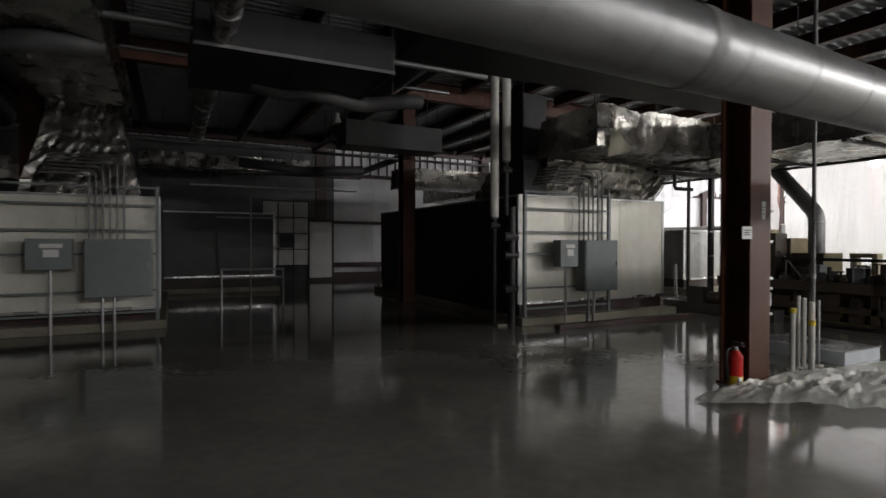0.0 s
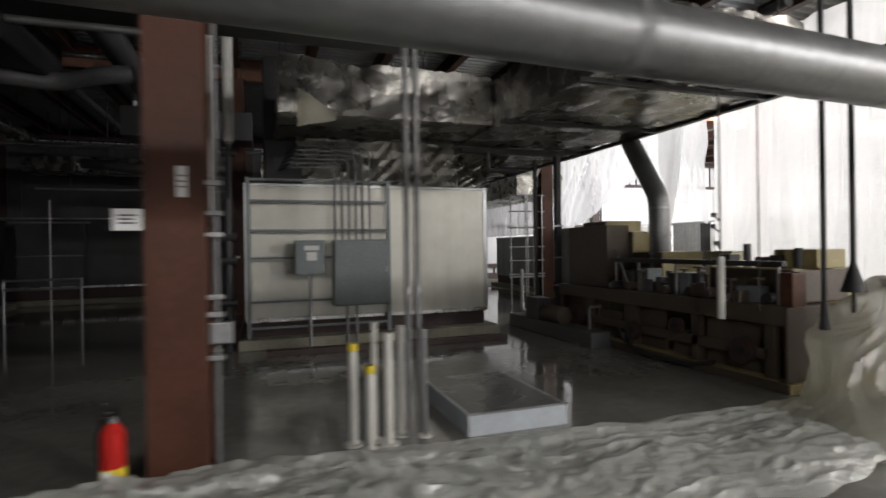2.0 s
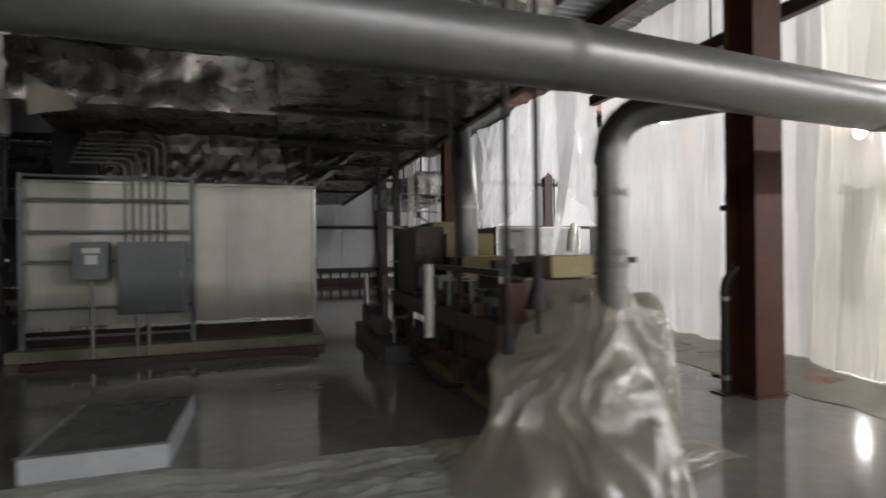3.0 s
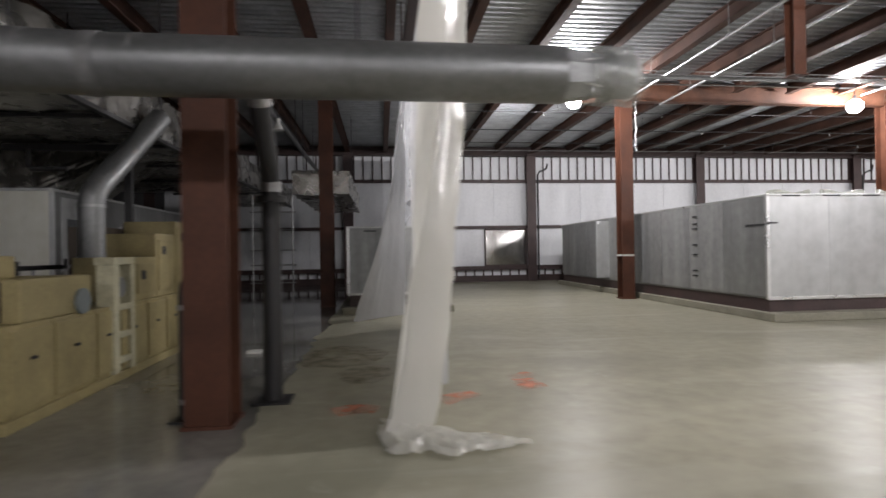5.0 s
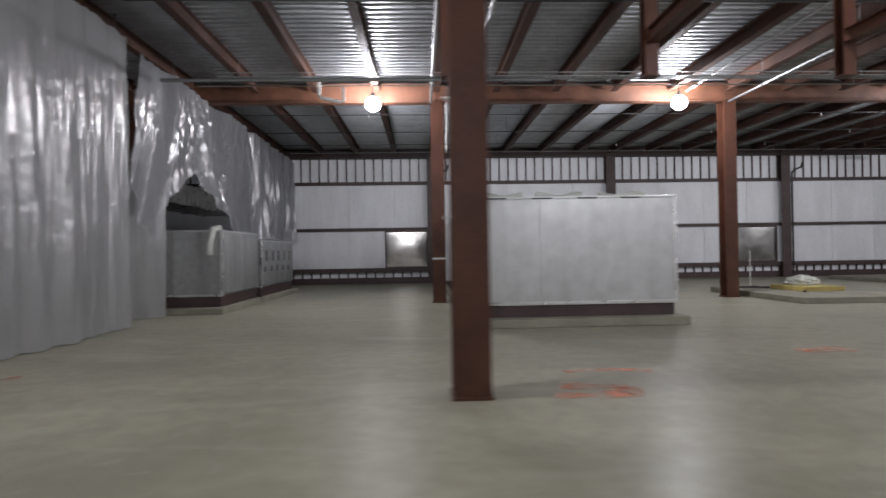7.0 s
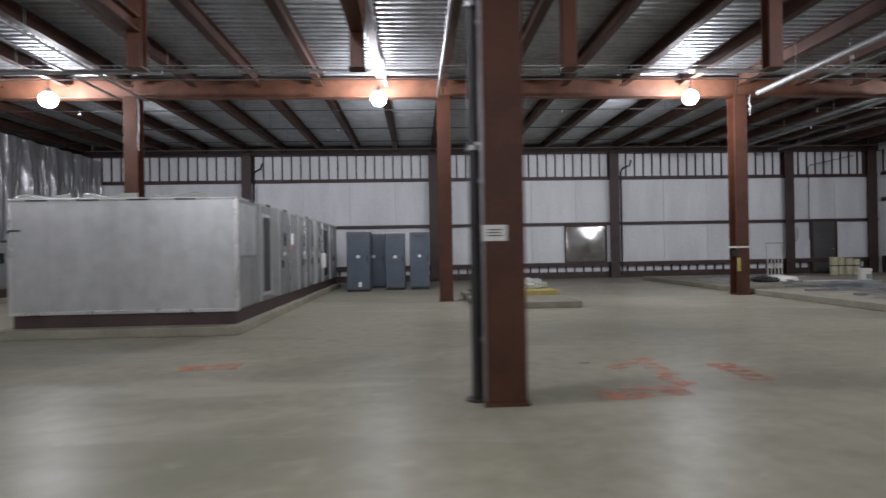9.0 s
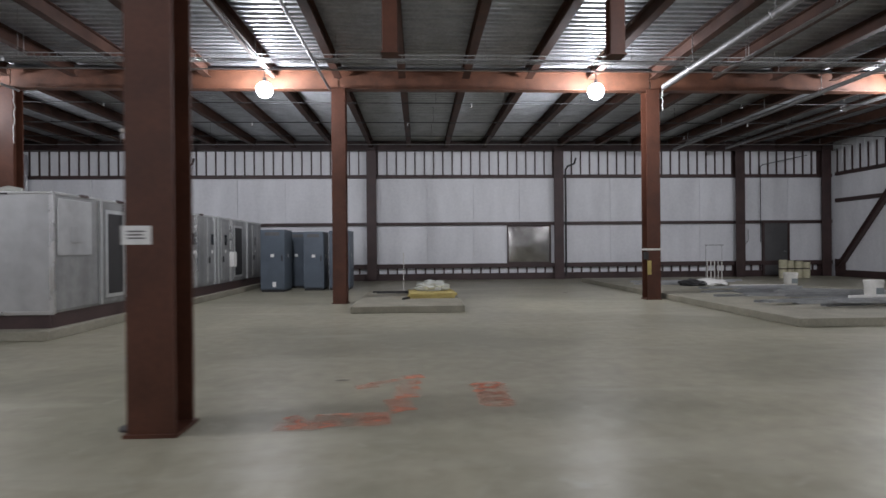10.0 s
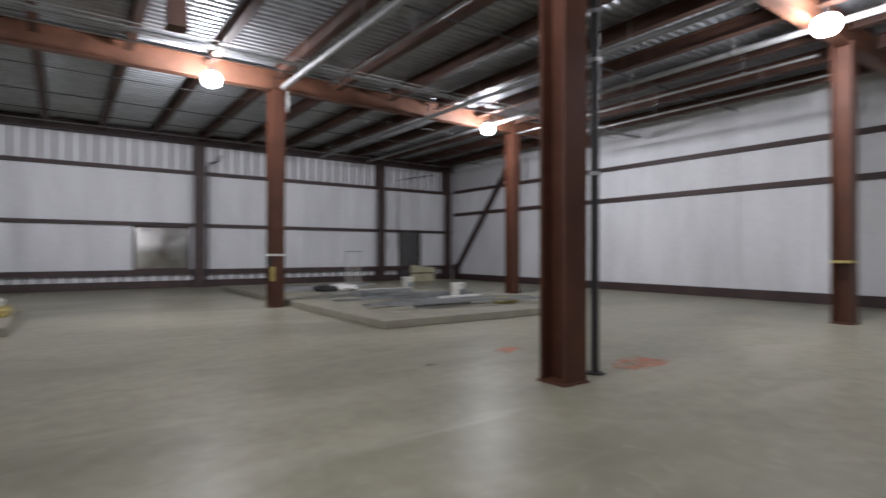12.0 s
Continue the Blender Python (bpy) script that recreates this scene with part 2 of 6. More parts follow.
def wide_flange(bm, a, b, w, h, tf=0.016, tw=0.012, flat=(1, 0, 0)):
    """A rolled steel section from a to b; flat: the way across its flanges."""
    a, b = Vector(a), Vector(b)
    d = (b - a).normalized()
    u = Vector(flat).normalized()
    v = d.cross(u)
    prof = [(-w / 2, -h / 2), (w / 2, -h / 2), (w / 2, -h / 2 + tf), (tw / 2, -h / 2 + tf), (tw / 2, h / 2 - tf), (w / 2, h / 2 - tf), (w / 2, h / 2), (-w / 2, h / 2), (-w / 2, h / 2 - tf), (-tw / 2, h / 2 - tf), (-tw / 2, -h / 2 + tf), (-w / 2, -h / 2 + tf)]
    r0 = [bm.verts.new(a + u * x + v * y) for x, y in prof]
    r1 = [bm.verts.new(b + u * x + v * y) for x, y in prof]
    for k in range(12):
        j = (k + 1) % 12
        bm.faces.new((r0[k], r0[j], r1[j], r1[k]))
    bm.faces.new(r0[::-1]); bm.faces.new(r1)
    return bm


def mesh_of(name, bm, mat, smooth=False):
    bmesh.ops.recalc_face_normals(bm, faces=bm.faces[:])
    me = bpy.data.meshes.new(name)
    bm.to_mesh(me)
    bm.free()
    me.materials.append(mat)
    if smooth:
        me.polygons.foreach_set("use_smooth", [True] * len(me.polygons))
        me.set_sharp_from_angle(angle=radians(40))
    return me


def part(name, bm, mat, parent, label="", smooth=False):
    """One mesh under a thing or part, in the thing's own axes."""
    ob = new(name, mesh_of(name, bm, mat, smooth))
    ob.parent = parent
    if label:
        tagged(ob, label=label)
    return ob


def thing(name, x, y, z, label, category, group="", rz=0, kind=""):
    ob = new(name)
    ob.empty_display_size = 0.1
    ob.matrix_world = pose(x, y, z, 0, 0, rz)
    return tagged(ob, label, category, group, kind)


def setting(name, bm, mat, label, smooth=False, category=""):
    return tagged(new(name, mesh_of(name, bm, mat, smooth)), label, category or name.split("_")[0], "", "structure")


B = bmesh.new

# ---------------- lamps ----------------
def work_lamp(x, y, z, power, shaded=False):
    t = thing("temporary_lamp", x, y, z, "bare glowing globe lamp hung from a cord under the girder", "lamp", "temporary work lamps")
    # Globe drawn oversized, so that its disc takes in the lamp's bloom.
    b = B(); bmesh.ops.create_uvsphere(b, u_segments=20, v_segments=12, radius=0.14)
    part("globe", b, M_BULB, t, "glowing white globe", True).visible_shadow = False
    part("socket", cyl(B(), (0, 0, 0.13), (0, 0, 0.21), 0.035), M_BLACK, t, "black socket")
    part("cord", cyl(B(), (0, 0, 0.21), (0, 0, DECK - z), 0.008, 6), M_BLACK, t)
    # Unseen cone, added only to block the hall lamps' light towards the roof.
    if shaded:
        part("shade", cyl(B(), (0, 0, 0.02), (0, 0, 0.2), 0.32, 28, 0.06, caps=False), M_DARKBOX, t, "added dark cone that keeps the light off the roof", True)
    d = bpy.data.lights.new("lamp", "POINT")
    d.energy, d.shadow_soft_size, d.color = power, 0.08, (0.93, 0.96, 1.0)
    lamp = new("lamp", d)
    lamp.location = (x, y, z)


for k in (1, 2, 3, 4):
    work_lamp(k * S - 1.2, 6.40, 3.75, 210)
for k in (1, 2, 3, 4):
    work_lamp(k * S - 1.5, -0.17, 3.72, 240 if k == 4 else 85)
# Unseen row behind the camera, assumed from the light on south-facing fronts.
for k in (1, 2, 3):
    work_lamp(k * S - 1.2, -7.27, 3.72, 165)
# Two unseen hall lamps, added as fill for the fronts in the hall.
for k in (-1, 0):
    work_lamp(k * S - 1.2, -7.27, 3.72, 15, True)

# ---------------- floor, walls, roof ----------------
X0, X1, Y0, Y1 = -17.0, 26.3, -9.5, 13.66
setting("floor", box(B(), 0.35, Y0, -0.2, X1, Y1, 0.0), M_CONC, "dusty grey-beige concrete slab floor")
setting("floor_sealed", box(B(), X0, Y0, -0.2, 0.35, Y1, 0.0), M_WET, "sealed glossy concrete floor, its tone lowered for shade", category="floor")
b = B()
last = None
for i in range(260):
    y = -5.0 + i * 0.07
    e = 0.34 - 0.10 * (1 + noise.noise((y * 1.1, 0, 3))) - 0.06 * noise.noise((y * 4.5, 0, 8)) - 0.03 * noise.noise((y * 14, 0, 1))
    pair = (b.verts.new((e, y, 0.004)), b.verts.new((0.42, y, 0.004)))
    if last:
        b.faces.new((last[0], last[1], pair[1], pair[0]))
    last = pair
setting("floor_edge", b, M_CONC, "ragged edge of the pale slab over the dark floor", category="floor")
# Dark sheet added over the white back wall in place of the hall's shade.
hb = setting("wall_hall_back", box(B(), -14.6, 13.49, 0, -5.4, 13.53, 3.95), M_DARKBOX, "dark panelled sheet standing in for shade on the back wall")
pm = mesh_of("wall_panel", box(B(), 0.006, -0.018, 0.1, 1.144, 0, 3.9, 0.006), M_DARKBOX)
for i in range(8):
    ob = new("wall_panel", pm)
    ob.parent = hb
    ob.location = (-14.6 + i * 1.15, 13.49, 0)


def wall_along_x(name, y, yo, x0, x1, mat, label):
    return setting(name, box(B(), x0, min(y, yo), 0, x1, max(y, yo), DECK + 0.25), mat, label)


wall_along_x("wall_north", 13.68, 13.91, X0, X1 + 0.25, M_WALL, "white insulated metal wall behind steel girts")
wall_along_x("wall_south", Y0, Y0 - 0.2, X0, X1 + 0.25, M_WALL, "plain white metal wall")
setting("wall_east", box(B(), X1, Y0, 0, X1 + 0.25, 13.68, DECK + 0.25), M_WALL, "white insulated metal end wall")
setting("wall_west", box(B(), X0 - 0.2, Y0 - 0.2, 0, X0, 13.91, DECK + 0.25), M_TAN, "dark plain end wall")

# roof deck: ribs run along x
b = B()
ys = np.arange(Y0, 13.68, 0.15)
prof = []
for y in ys:
    prof += [(y, 0.0), (y + 0.055, 0.0), (y + 0.075, 0.045), (y + 0.13, 0.045)]
rows = [[b.verts.new((x, y, DECK + h)) for y, h in prof] for x in (X0, X1)]
for i in range(len(prof) - 1):
    b.faces.new((rows[0][i], rows[0][i + 1], rows[1][i + 1], rows[1][i]))
box(b, X0, Y0, DECK + 0.06, X1, 13.68, DECK + 0.2)
setting("ceiling", b, M_DECK, "ribbed galvanised steel roof deck", category="ceiling")

# white wall panels of the north wall, each lapped against the next
WX = [k * S for k in range(-2, 5)] + [26.02]
pm = mesh_of("wall_panel", box(B(), 0.004, 0, 0, 1.446, 0.02, 1.42, 0.004), M_WALL)
wn = bpy.data.objects["wall_north"]
for k in range(-8, 19):
    for z, h in ((0.50, 1.0), (1.76, 1.0)):
        ob = new("wall_panel", pm)
        ob.parent = wn
        ob.location = (-1.2 + k * 1.45, 13.652, z)
        ob.scale = (1, 1, (1.19 if z < 1 else 1.40) / 1.42)
sm = mesh_of("batten", box(B(), 0, 0, 0, 0.035, 0.04, 0.78), M_DARKSTEEL)
for k in range(0, 136):
    x = -13.18 + k * 0.29
    ob = new("batten", sm)
    ob.parent = wn
    ob.location = (x, 13.638, 3.24)
b = B()
for k in range(0, 104):
    box(b, -3.9 + k * 0.29, 13.63, 0.17, -3.9 + k * 0.29 + 0.045, 13.67, 0.37)
part("foot_battens", b, M_DARKSTEEL, wn)["kind"] = "stuff"


def girt(name, x0, y0, x1, y1, z, h=0.07, d=0.09):
    b = B()
    if abs(x1 - x0) > abs(y1 - y0):
        box(b, x0, y0 - d, z - h / 2, x1, y0, z + h / 2)
        box(b, x0, y0 - d, z + h / 2, x1, y0 - d + 0.012, z + h / 2 + 0.03)
    else:
        box(b, x0 - d, y0, z - h / 2, x0, y1, z + h / 2)
        box(b, x0 - d, y0, z + h / 2, x0 - d + 0.012, y1, z + h / 2 + 0.03)
    setting(name, b, M_DARKSTEEL, "dark brown horizontal wall girt", category="trim")


for n, z, h in (("trim_girt_high", 3.20, 0.07), ("trim_girt_low", 1.73, 0.06), ("trim_girt_foot", 0.42, 0.11)):
    girt(n, X0, 13.64, X1, 13.64, z, h)
girt("trim_foot", X0, 13.66, X1, 13.66, 0.085, 0.17, 0.04)
for n, z, h in (("trim_east_high", 3.22, 0.08), ("trim_east_low", 2.38, 0.09), ("trim_east_foot", 0.09, 0.18)):
    girt(n, 26.29, Y0, 26.29, 13.36, z, h, 0.06)

we = bpy.data.objects["wall_east"]
sm2 = mesh_of("end_batten", box(B(), 0, 0, 0, 0.03, 0.035, 0.76), M_DARKSTEEL)
for k in range(14):
    ob = new("batten", sm2)
    ob.parent = we
    ob.location = (26.245, 9.5 + k * 0.29, 3.26)
rm = mesh_of("wall_rib", box(B(), -0.02, 0, 0, 0, 0.05, 0.72), M_WALL)
for k in range(0, 80):
    ob = new("wall_rib", rm)
    ob.parent = we
    ob.location = (26.295, -9.0 + k * 0.28, 3.52)
em = mesh_of("wall_panel", box(B(), -0.02, 0.004, 0, 0, 1.446, 1.0, 0.004), M_WALL)
for k in range(0, 15):
    for z, h in ((0.2, 2.12), (2.44, 0.73)):
        ob = new("wall_panel", em)
        ob.parent = we
        ob.location, ob.scale = (26.295, -8.6 + k * 1.45, z), (1, 1, h)

# edge beam at the top of the north wall, girders on the rows, joists across
setting("trim_edge_beam", wide_flange(B(), (X0, 13.51, 4.14), (X1, 13.51, 4.14), 0.2, 0.28, flat=(0, 1, 0)), M_DARKSTEEL, "dark steel edge beam on the wall head", category="beam")


def column(k, row):
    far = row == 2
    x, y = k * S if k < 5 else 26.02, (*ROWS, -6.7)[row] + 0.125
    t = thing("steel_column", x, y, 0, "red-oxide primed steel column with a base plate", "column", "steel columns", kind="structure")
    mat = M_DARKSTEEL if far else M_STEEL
    w = 0.25 if not far else 0.3
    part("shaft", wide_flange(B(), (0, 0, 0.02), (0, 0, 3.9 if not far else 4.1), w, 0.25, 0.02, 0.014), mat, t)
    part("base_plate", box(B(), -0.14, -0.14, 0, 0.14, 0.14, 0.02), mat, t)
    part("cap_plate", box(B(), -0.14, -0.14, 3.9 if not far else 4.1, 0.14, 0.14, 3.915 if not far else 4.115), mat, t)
    return t


for k in range(-2, 5):
    for r in (0, 1, 2):
        column(k, r)
for k in (-2, -1, 1, 2, 3, 4):
    column(k, 3)
column(5, 2)
for i, y in enumerate((-6.575, 0.125, 6.9)):
    for k in range(-3, 5):
        x0, x1 = max(X0, k * S), min(X1, (k + 1) * S)
        t = thing("girder", (x0 + x1) / 2, y, 0, "red-oxide primed steel girder with scuffed paint", "beam", "girders", kind="structure")
        part("web_and_flanges", wide_flange(B(), (x0 - t.location.x + 0.01, 0, 4.08), (x1 - t.location.x - 0.01, 0, 4.08), 0.18, 0.36, 0.02, 0.012, flat=(0, 1, 0)), M_BEAM, t)
jm = {}
for i, (y0, y1) in enumerate(((Y0, -6.665), (-6.485, 0.035), (0.215, 6.81), (6.99, 13.41))):
    me = mesh_of("joist", wide_flange(B(), (0, y0, 0), (0, y1, 0), 0.13, 0.22, 0.014, 0.01), M_JOIST)
    for j in range(-14, 23):
        ob = tagged(new("roof_joist", me), "red-brown steel roof joist under the deck", "beam", "roof joists", "structure")
        ob.location = (j * S / 5, 0, 4.205)

# ---------------- air handling units ----------------
def unit(name, x, y, w, d, z0, z1, mat, smat, label, seams, pad=True, group="air handling units", emat=None):
    """A sheet-metal unit on a steel skid and a concrete pad; x, y: its front left corner."""
    t = thing(name, x + w / 2, y, 0, label, "air handler", group)
    t["kind"] = ""
    hw = w / 2
    if pad:
        part("concrete_pad", box(B(), -hw - 0.09, -0.2, 0, hw + 0.09, d + 0.2, 0.11, 0.012), M_PAD, t, "low concrete housekeeping pad")
    bb = B()
    box(bb, -hw + 0.02, 0.02, 0.11 if pad else 0, hw - 0.02, 0.09, z0)
    box(bb, -hw + 0.02, d - 0.09, 0.11 if pad else 0, hw - 0.02, d - 0.02, z0)
    box(bb, -hw + 0.02, 0.09, 0.11 if pad else 0, -hw + 0.1, d - 0.09, z0)
    box(bb, hw - 0.1, 0.09, 0.11 if pad else 0, hw - 0.02, d - 0.09, z0)
    part("skid", bb, M_DARKSTEEL, t, "dark brown steel skid")
    part("core", box(B(), -hw + 0.02, 0.02, z0, hw - 0.02, d - 0.02, z1 - 0.02), smat, t)
    n = seams[0]
    for k in range(n):
        a, c = -hw + k * w / n, -hw + (k + 1) * w / n
        part("front_panel", box(B(), a + 0.001, 0.0, z0 + 0.03, c - 0.001, 0.022, z1 - 0.03, 0.004), mat, t)
    n = seams[1]
    for s in (-1, 1):
        for k in range(n):
            a, c = 0.03 + k * (d - 0.06) / n, 0.03 + (k + 1) * (d - 0.06) / n
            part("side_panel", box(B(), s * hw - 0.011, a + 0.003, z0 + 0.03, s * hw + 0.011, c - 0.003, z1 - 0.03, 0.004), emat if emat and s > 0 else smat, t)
    for sx in (-1, 1):
        part("corner_trim", box(B(), sx * hw - 0.025, -0.008, z0, sx * hw + 0.025, 0.03, z1, 0.004), M_TRIM if smat == M_GALVSIDE else M_GALV, t, "bright corner trim")
    bb = B()
    box(bb, -hw - 0.012, -0.012, z0 - 0.012, hw + 0.012, 0.03, z0 + 0.03, 0.004)
    part("bottom_rail", bb, M_TRIM, t, "bright bottom rail")
    bb = B()
    box(bb, -hw - 0.015, -0.015, z1 - 0.03, hw + 0.015, d, z1, 0.005)
    part("roof_panel", bb, M_GALV, t)
    return t


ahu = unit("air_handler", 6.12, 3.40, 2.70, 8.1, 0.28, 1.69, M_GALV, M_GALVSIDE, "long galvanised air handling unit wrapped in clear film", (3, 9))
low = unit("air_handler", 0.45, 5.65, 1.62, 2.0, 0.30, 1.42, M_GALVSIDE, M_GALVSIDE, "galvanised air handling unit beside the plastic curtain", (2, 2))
low2 = unit("air_handler", 0.55, 7.75, 1.55, 2.7, 0.30, 1.30, M_GALVSIDE, M_GALVSIDE, "lower galvanised air handling unit with a white notice", (2, 3))
# Hall units take black or grey sides: the shade there is coloured in.
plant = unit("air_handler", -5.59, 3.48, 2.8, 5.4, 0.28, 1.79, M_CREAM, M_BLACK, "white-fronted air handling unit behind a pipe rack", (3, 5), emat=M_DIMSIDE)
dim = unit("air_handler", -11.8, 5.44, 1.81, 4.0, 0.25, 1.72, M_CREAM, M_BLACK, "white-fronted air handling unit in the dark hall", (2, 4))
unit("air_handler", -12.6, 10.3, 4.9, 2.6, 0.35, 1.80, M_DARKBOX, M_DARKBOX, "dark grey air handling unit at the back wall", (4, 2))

pd = part("access_door", box(B(), 1.405, 0.15, 0.34, 1.428, 0.62, 1.70, 0.006), M_GALVSIDE, plant, "white-framed access door")
part("window", box(B(), 1.424, 0.26, 1.05, 1.434, 0.51, 1.45, 0.003), M_GLASS, pd, "dark window")
part("handle", box(B(), 1.426, 0.18, 0.85, 1.45, 0.21, 0.97, 0.005), M_BLACK, pd, "black handle")

# the long unit's doors, windows, notices and tape
for y0, y1, z0, z1, door in ((1.08, 1.42, 0.42, 1.50, True), (6.05, 6.5, 0.42, 1.5, True)):
    fr = part("door_frame", box(B(), 1.352, y0 - 0.06, z0 - 0.05, 1.372, y1 + 0.06, z1 + 0.05, 0.004), M_GALV, ahu, "pale door frame")
    # Black plate on the solid side, in place of the opening's shade.
    part("doorway", box(B(), 1.365, y0, z0, 1.376, y1, z1), M_BLACK, fr, "black plate for the open doorway's shaded inside")
for y, w in ((2.05, 0.5), (3.55, 0.5), (4.45, 0.45), (5.2, 0.45), (7.3, 0.4)):
    dr = part("access_door", box(B(), 1.358, y, 0.36, 1.380, y + w, 1.60, 0.006), M_GALVSIDE, ahu, "galvanised access door")
    part("window", box(B(), 1.376, y + w * 0.36, 1.10, 1.386, y + w * 0.64, 1.32, 0.003), M_GLASS, dr, "small dark window")
    part("sticker", box(B(), 1.380, y + w * 0.4, 0.93, 1.384, y + w * 0.55, 0.99), M_PAPER, dr, "white sticker")
    part("handle", box(B(), 1.378, y + 0.04, 0.74, 1.405, y + 0.07, 0.86, 0.006), M_BLACK, dr, "black handle")
part("notice", box(B(), 1.372, 2.72, 1.12, 1.377, 2.94, 1.32), M_PAPER, ahu, "white paper notice")
part("red_tag", box(B(), 1.372, 2.72, 1.03, 1.377, 2.84, 1.11), M_RED, ahu, "red tag")
part("control_box", box(B(), 1.36, 5.70, 0.62, 1.45, 5.92, 0.95, 0.01), M_WHITE, ahu, "white control box")
part("cover_plate", box(B(), 1.362, 0.08, 0.95, 1.375, 0.72, 1.62, 0.006), M_GALV, ahu, "square cover plate")
part("cover_plate", box(B(), 1.374, 0.30, 1.10, 1.384, 0.52, 1.30, 0.004), M_GALV, ahu)
for y, d, m in ((0.88, 0.03, M_GALV), (2.60, 0.04, M_TRIM), (3.32, 0.03, M_GALV), (3.83, 0.055, M_TRIM), (4.78, 0.04, M_GALV), (5.0, 0.03, M_GALV), (5.72, 0.04, M_TRIM), (6.85, 0.03, M_GALV)):
    part("seam_trim", box(B(), 1.355, y, 0.30, 1.36 + d, y + 0.05, 1.66, 0.004), m, ahu, "raised bright seam trim")
part("open_panel", box(B(), 1.352, 1.48, 0.34, 1.50, 1.53, 1.66, 0.006), M_GALV, ahu, "pale access panel standing ajar")
part("cover_plate", box(B(), 1.362, 1.70, 1.0, 1.378, 1.93, 1.66, 0.005), M_GALV, ahu, "pale upper cover plate")
part("switch_cover", box(B(), 1.362, 1.70, 0.48, 1.40, 1.93, 0.93, 0.008), M_GALV, ahu, "pale lower switch cover")
part("lock", box(B(), 1.398, 1.88, 0.74, 1.408, 1.91, 0.80, 0.003), M_BLACK, ahu, "black lock")
part("riser_conduit", cyl(B(), (1.40, 5.81, 0.95), (1.40, 5.81, 1.62), 0.014, 8), M_CHROME, ahu)
part("riser_conduit", cyl(B(), (1.40, 5.81, 0.33), (1.40, 5.81, 0.62), 0.014, 8), M_CHROME, ahu)
for y in (0.5, 1.3, 2.3, 3.2, 4.1, 5.0, 5.6, 6.4, 7.4):
    part("roof_clip", box(B(), 1.345, y, 1.665, 1.375, y + 0.16, 1.70, 0.004), M_DARKSTEEL if int(y * 10) % 2 else M_GALV, ahu, "small roof edge clip")
for z in (0.52, 0.60, 0.86, 1.02, 1.28, 1.36, 1.48):
    part("hinge", box(B(), -1.378, 1.58, z, -1.36, 1.70, z + 0.022), M_BLACK, ahu, "black strap hinge")
part("open_door", box(B(), -1.66, 4.95, 0.34, -1.36, 5.0, 1.62, 0.008), M_GALV, ahu, "pale access door standing open")
# Again a black plate for the shade inside the opening.
part("doorway", box(B(), -1.366, 5.02, 0.34, -1.352, 5.62, 1.62), M_BLACK, ahu, "black plate for the shaded inside of a doorway")
part("tape", box(B(), -1.37, -0.02, 1.27, -1.355, 0.42, 1.295), M_BLACK, ahu, "dark tape strip")
part("tape", box(B(), -1.36, -0.016, 1.29, -1.22, -0.010, 1.312), M_BLACK, ahu)
for x in (-1.15, -0.55, 0.05, 0.62):
    part("tape", box(B(), x, -0.019, 1.655, x + 0.26, -0.014, 1.672), M_BLACK, ahu, "dark tape strip")
for i, x in enumerate((-0.9, -0.1, 0.75)):
    bb = B()
    tube(bb, [(x + 0.25 * u - 0.4, 0.06 + 0.03 * math.sin(6 * u), 1.70 + 0.025 * math.sin(3 * u + i)) for u in (0, 0.5, 1, 1.5, 2, 2.5)], 0.035, 8)
    part("film_fold", bb, M_HEAP, ahu, "crumpled clear film", True)
part("tape", box(B(), -0.55, -0.018, 1.33, -0.35, -0.012, 1.35), M_BLACK, low)
part("notice", box(B(), 0.30, -0.02, 0.95, 0.52, -0.012, 1.20), M_PAPER, low2, "white notice")
part("notice", box(B(), 0.778, 0.35, 0.95, 0.786, 0.6, 1.18), M_PAPER, low2, "white notice")
for y in (0.5, 1.4):
    part("side_door", box(B(), 0.812, y, 0.38, 0.826, y + 0.45, 1.34, 0.005), M_GALVSIDE, low, "galvanised access door")
for y in (0.15, 0.65, 1.1, 1.6, 2.1):
    dr = part("side_door", box(B(), 0.777, y, 0.36, 0.792, y + 0.38, 1.24, 0.005), M_GALVSIDE, low2, "galvanised access door")
    part("window", box(B(), 0.790, y + 0.12, 0.85, 0.797, y + 0.26, 1.08, 0.003), M_GLASS, dr, "small dark window")
    part("handle", box(B(), 0.79, y + 0.03, 0.62, 0.815, y + 0.05, 0.74, 0.004), M_BLACK, dr, "black handle")
part("film_cap", tube(B(), [(0.62, -0.03, 1.0), (0.64, -0.05, 1.2), (0.68, -0.02, 1.43), (0.75, 0.1, 1.45)], 0.06, 8), M_HEAP, low, "crumpled clear film", True)

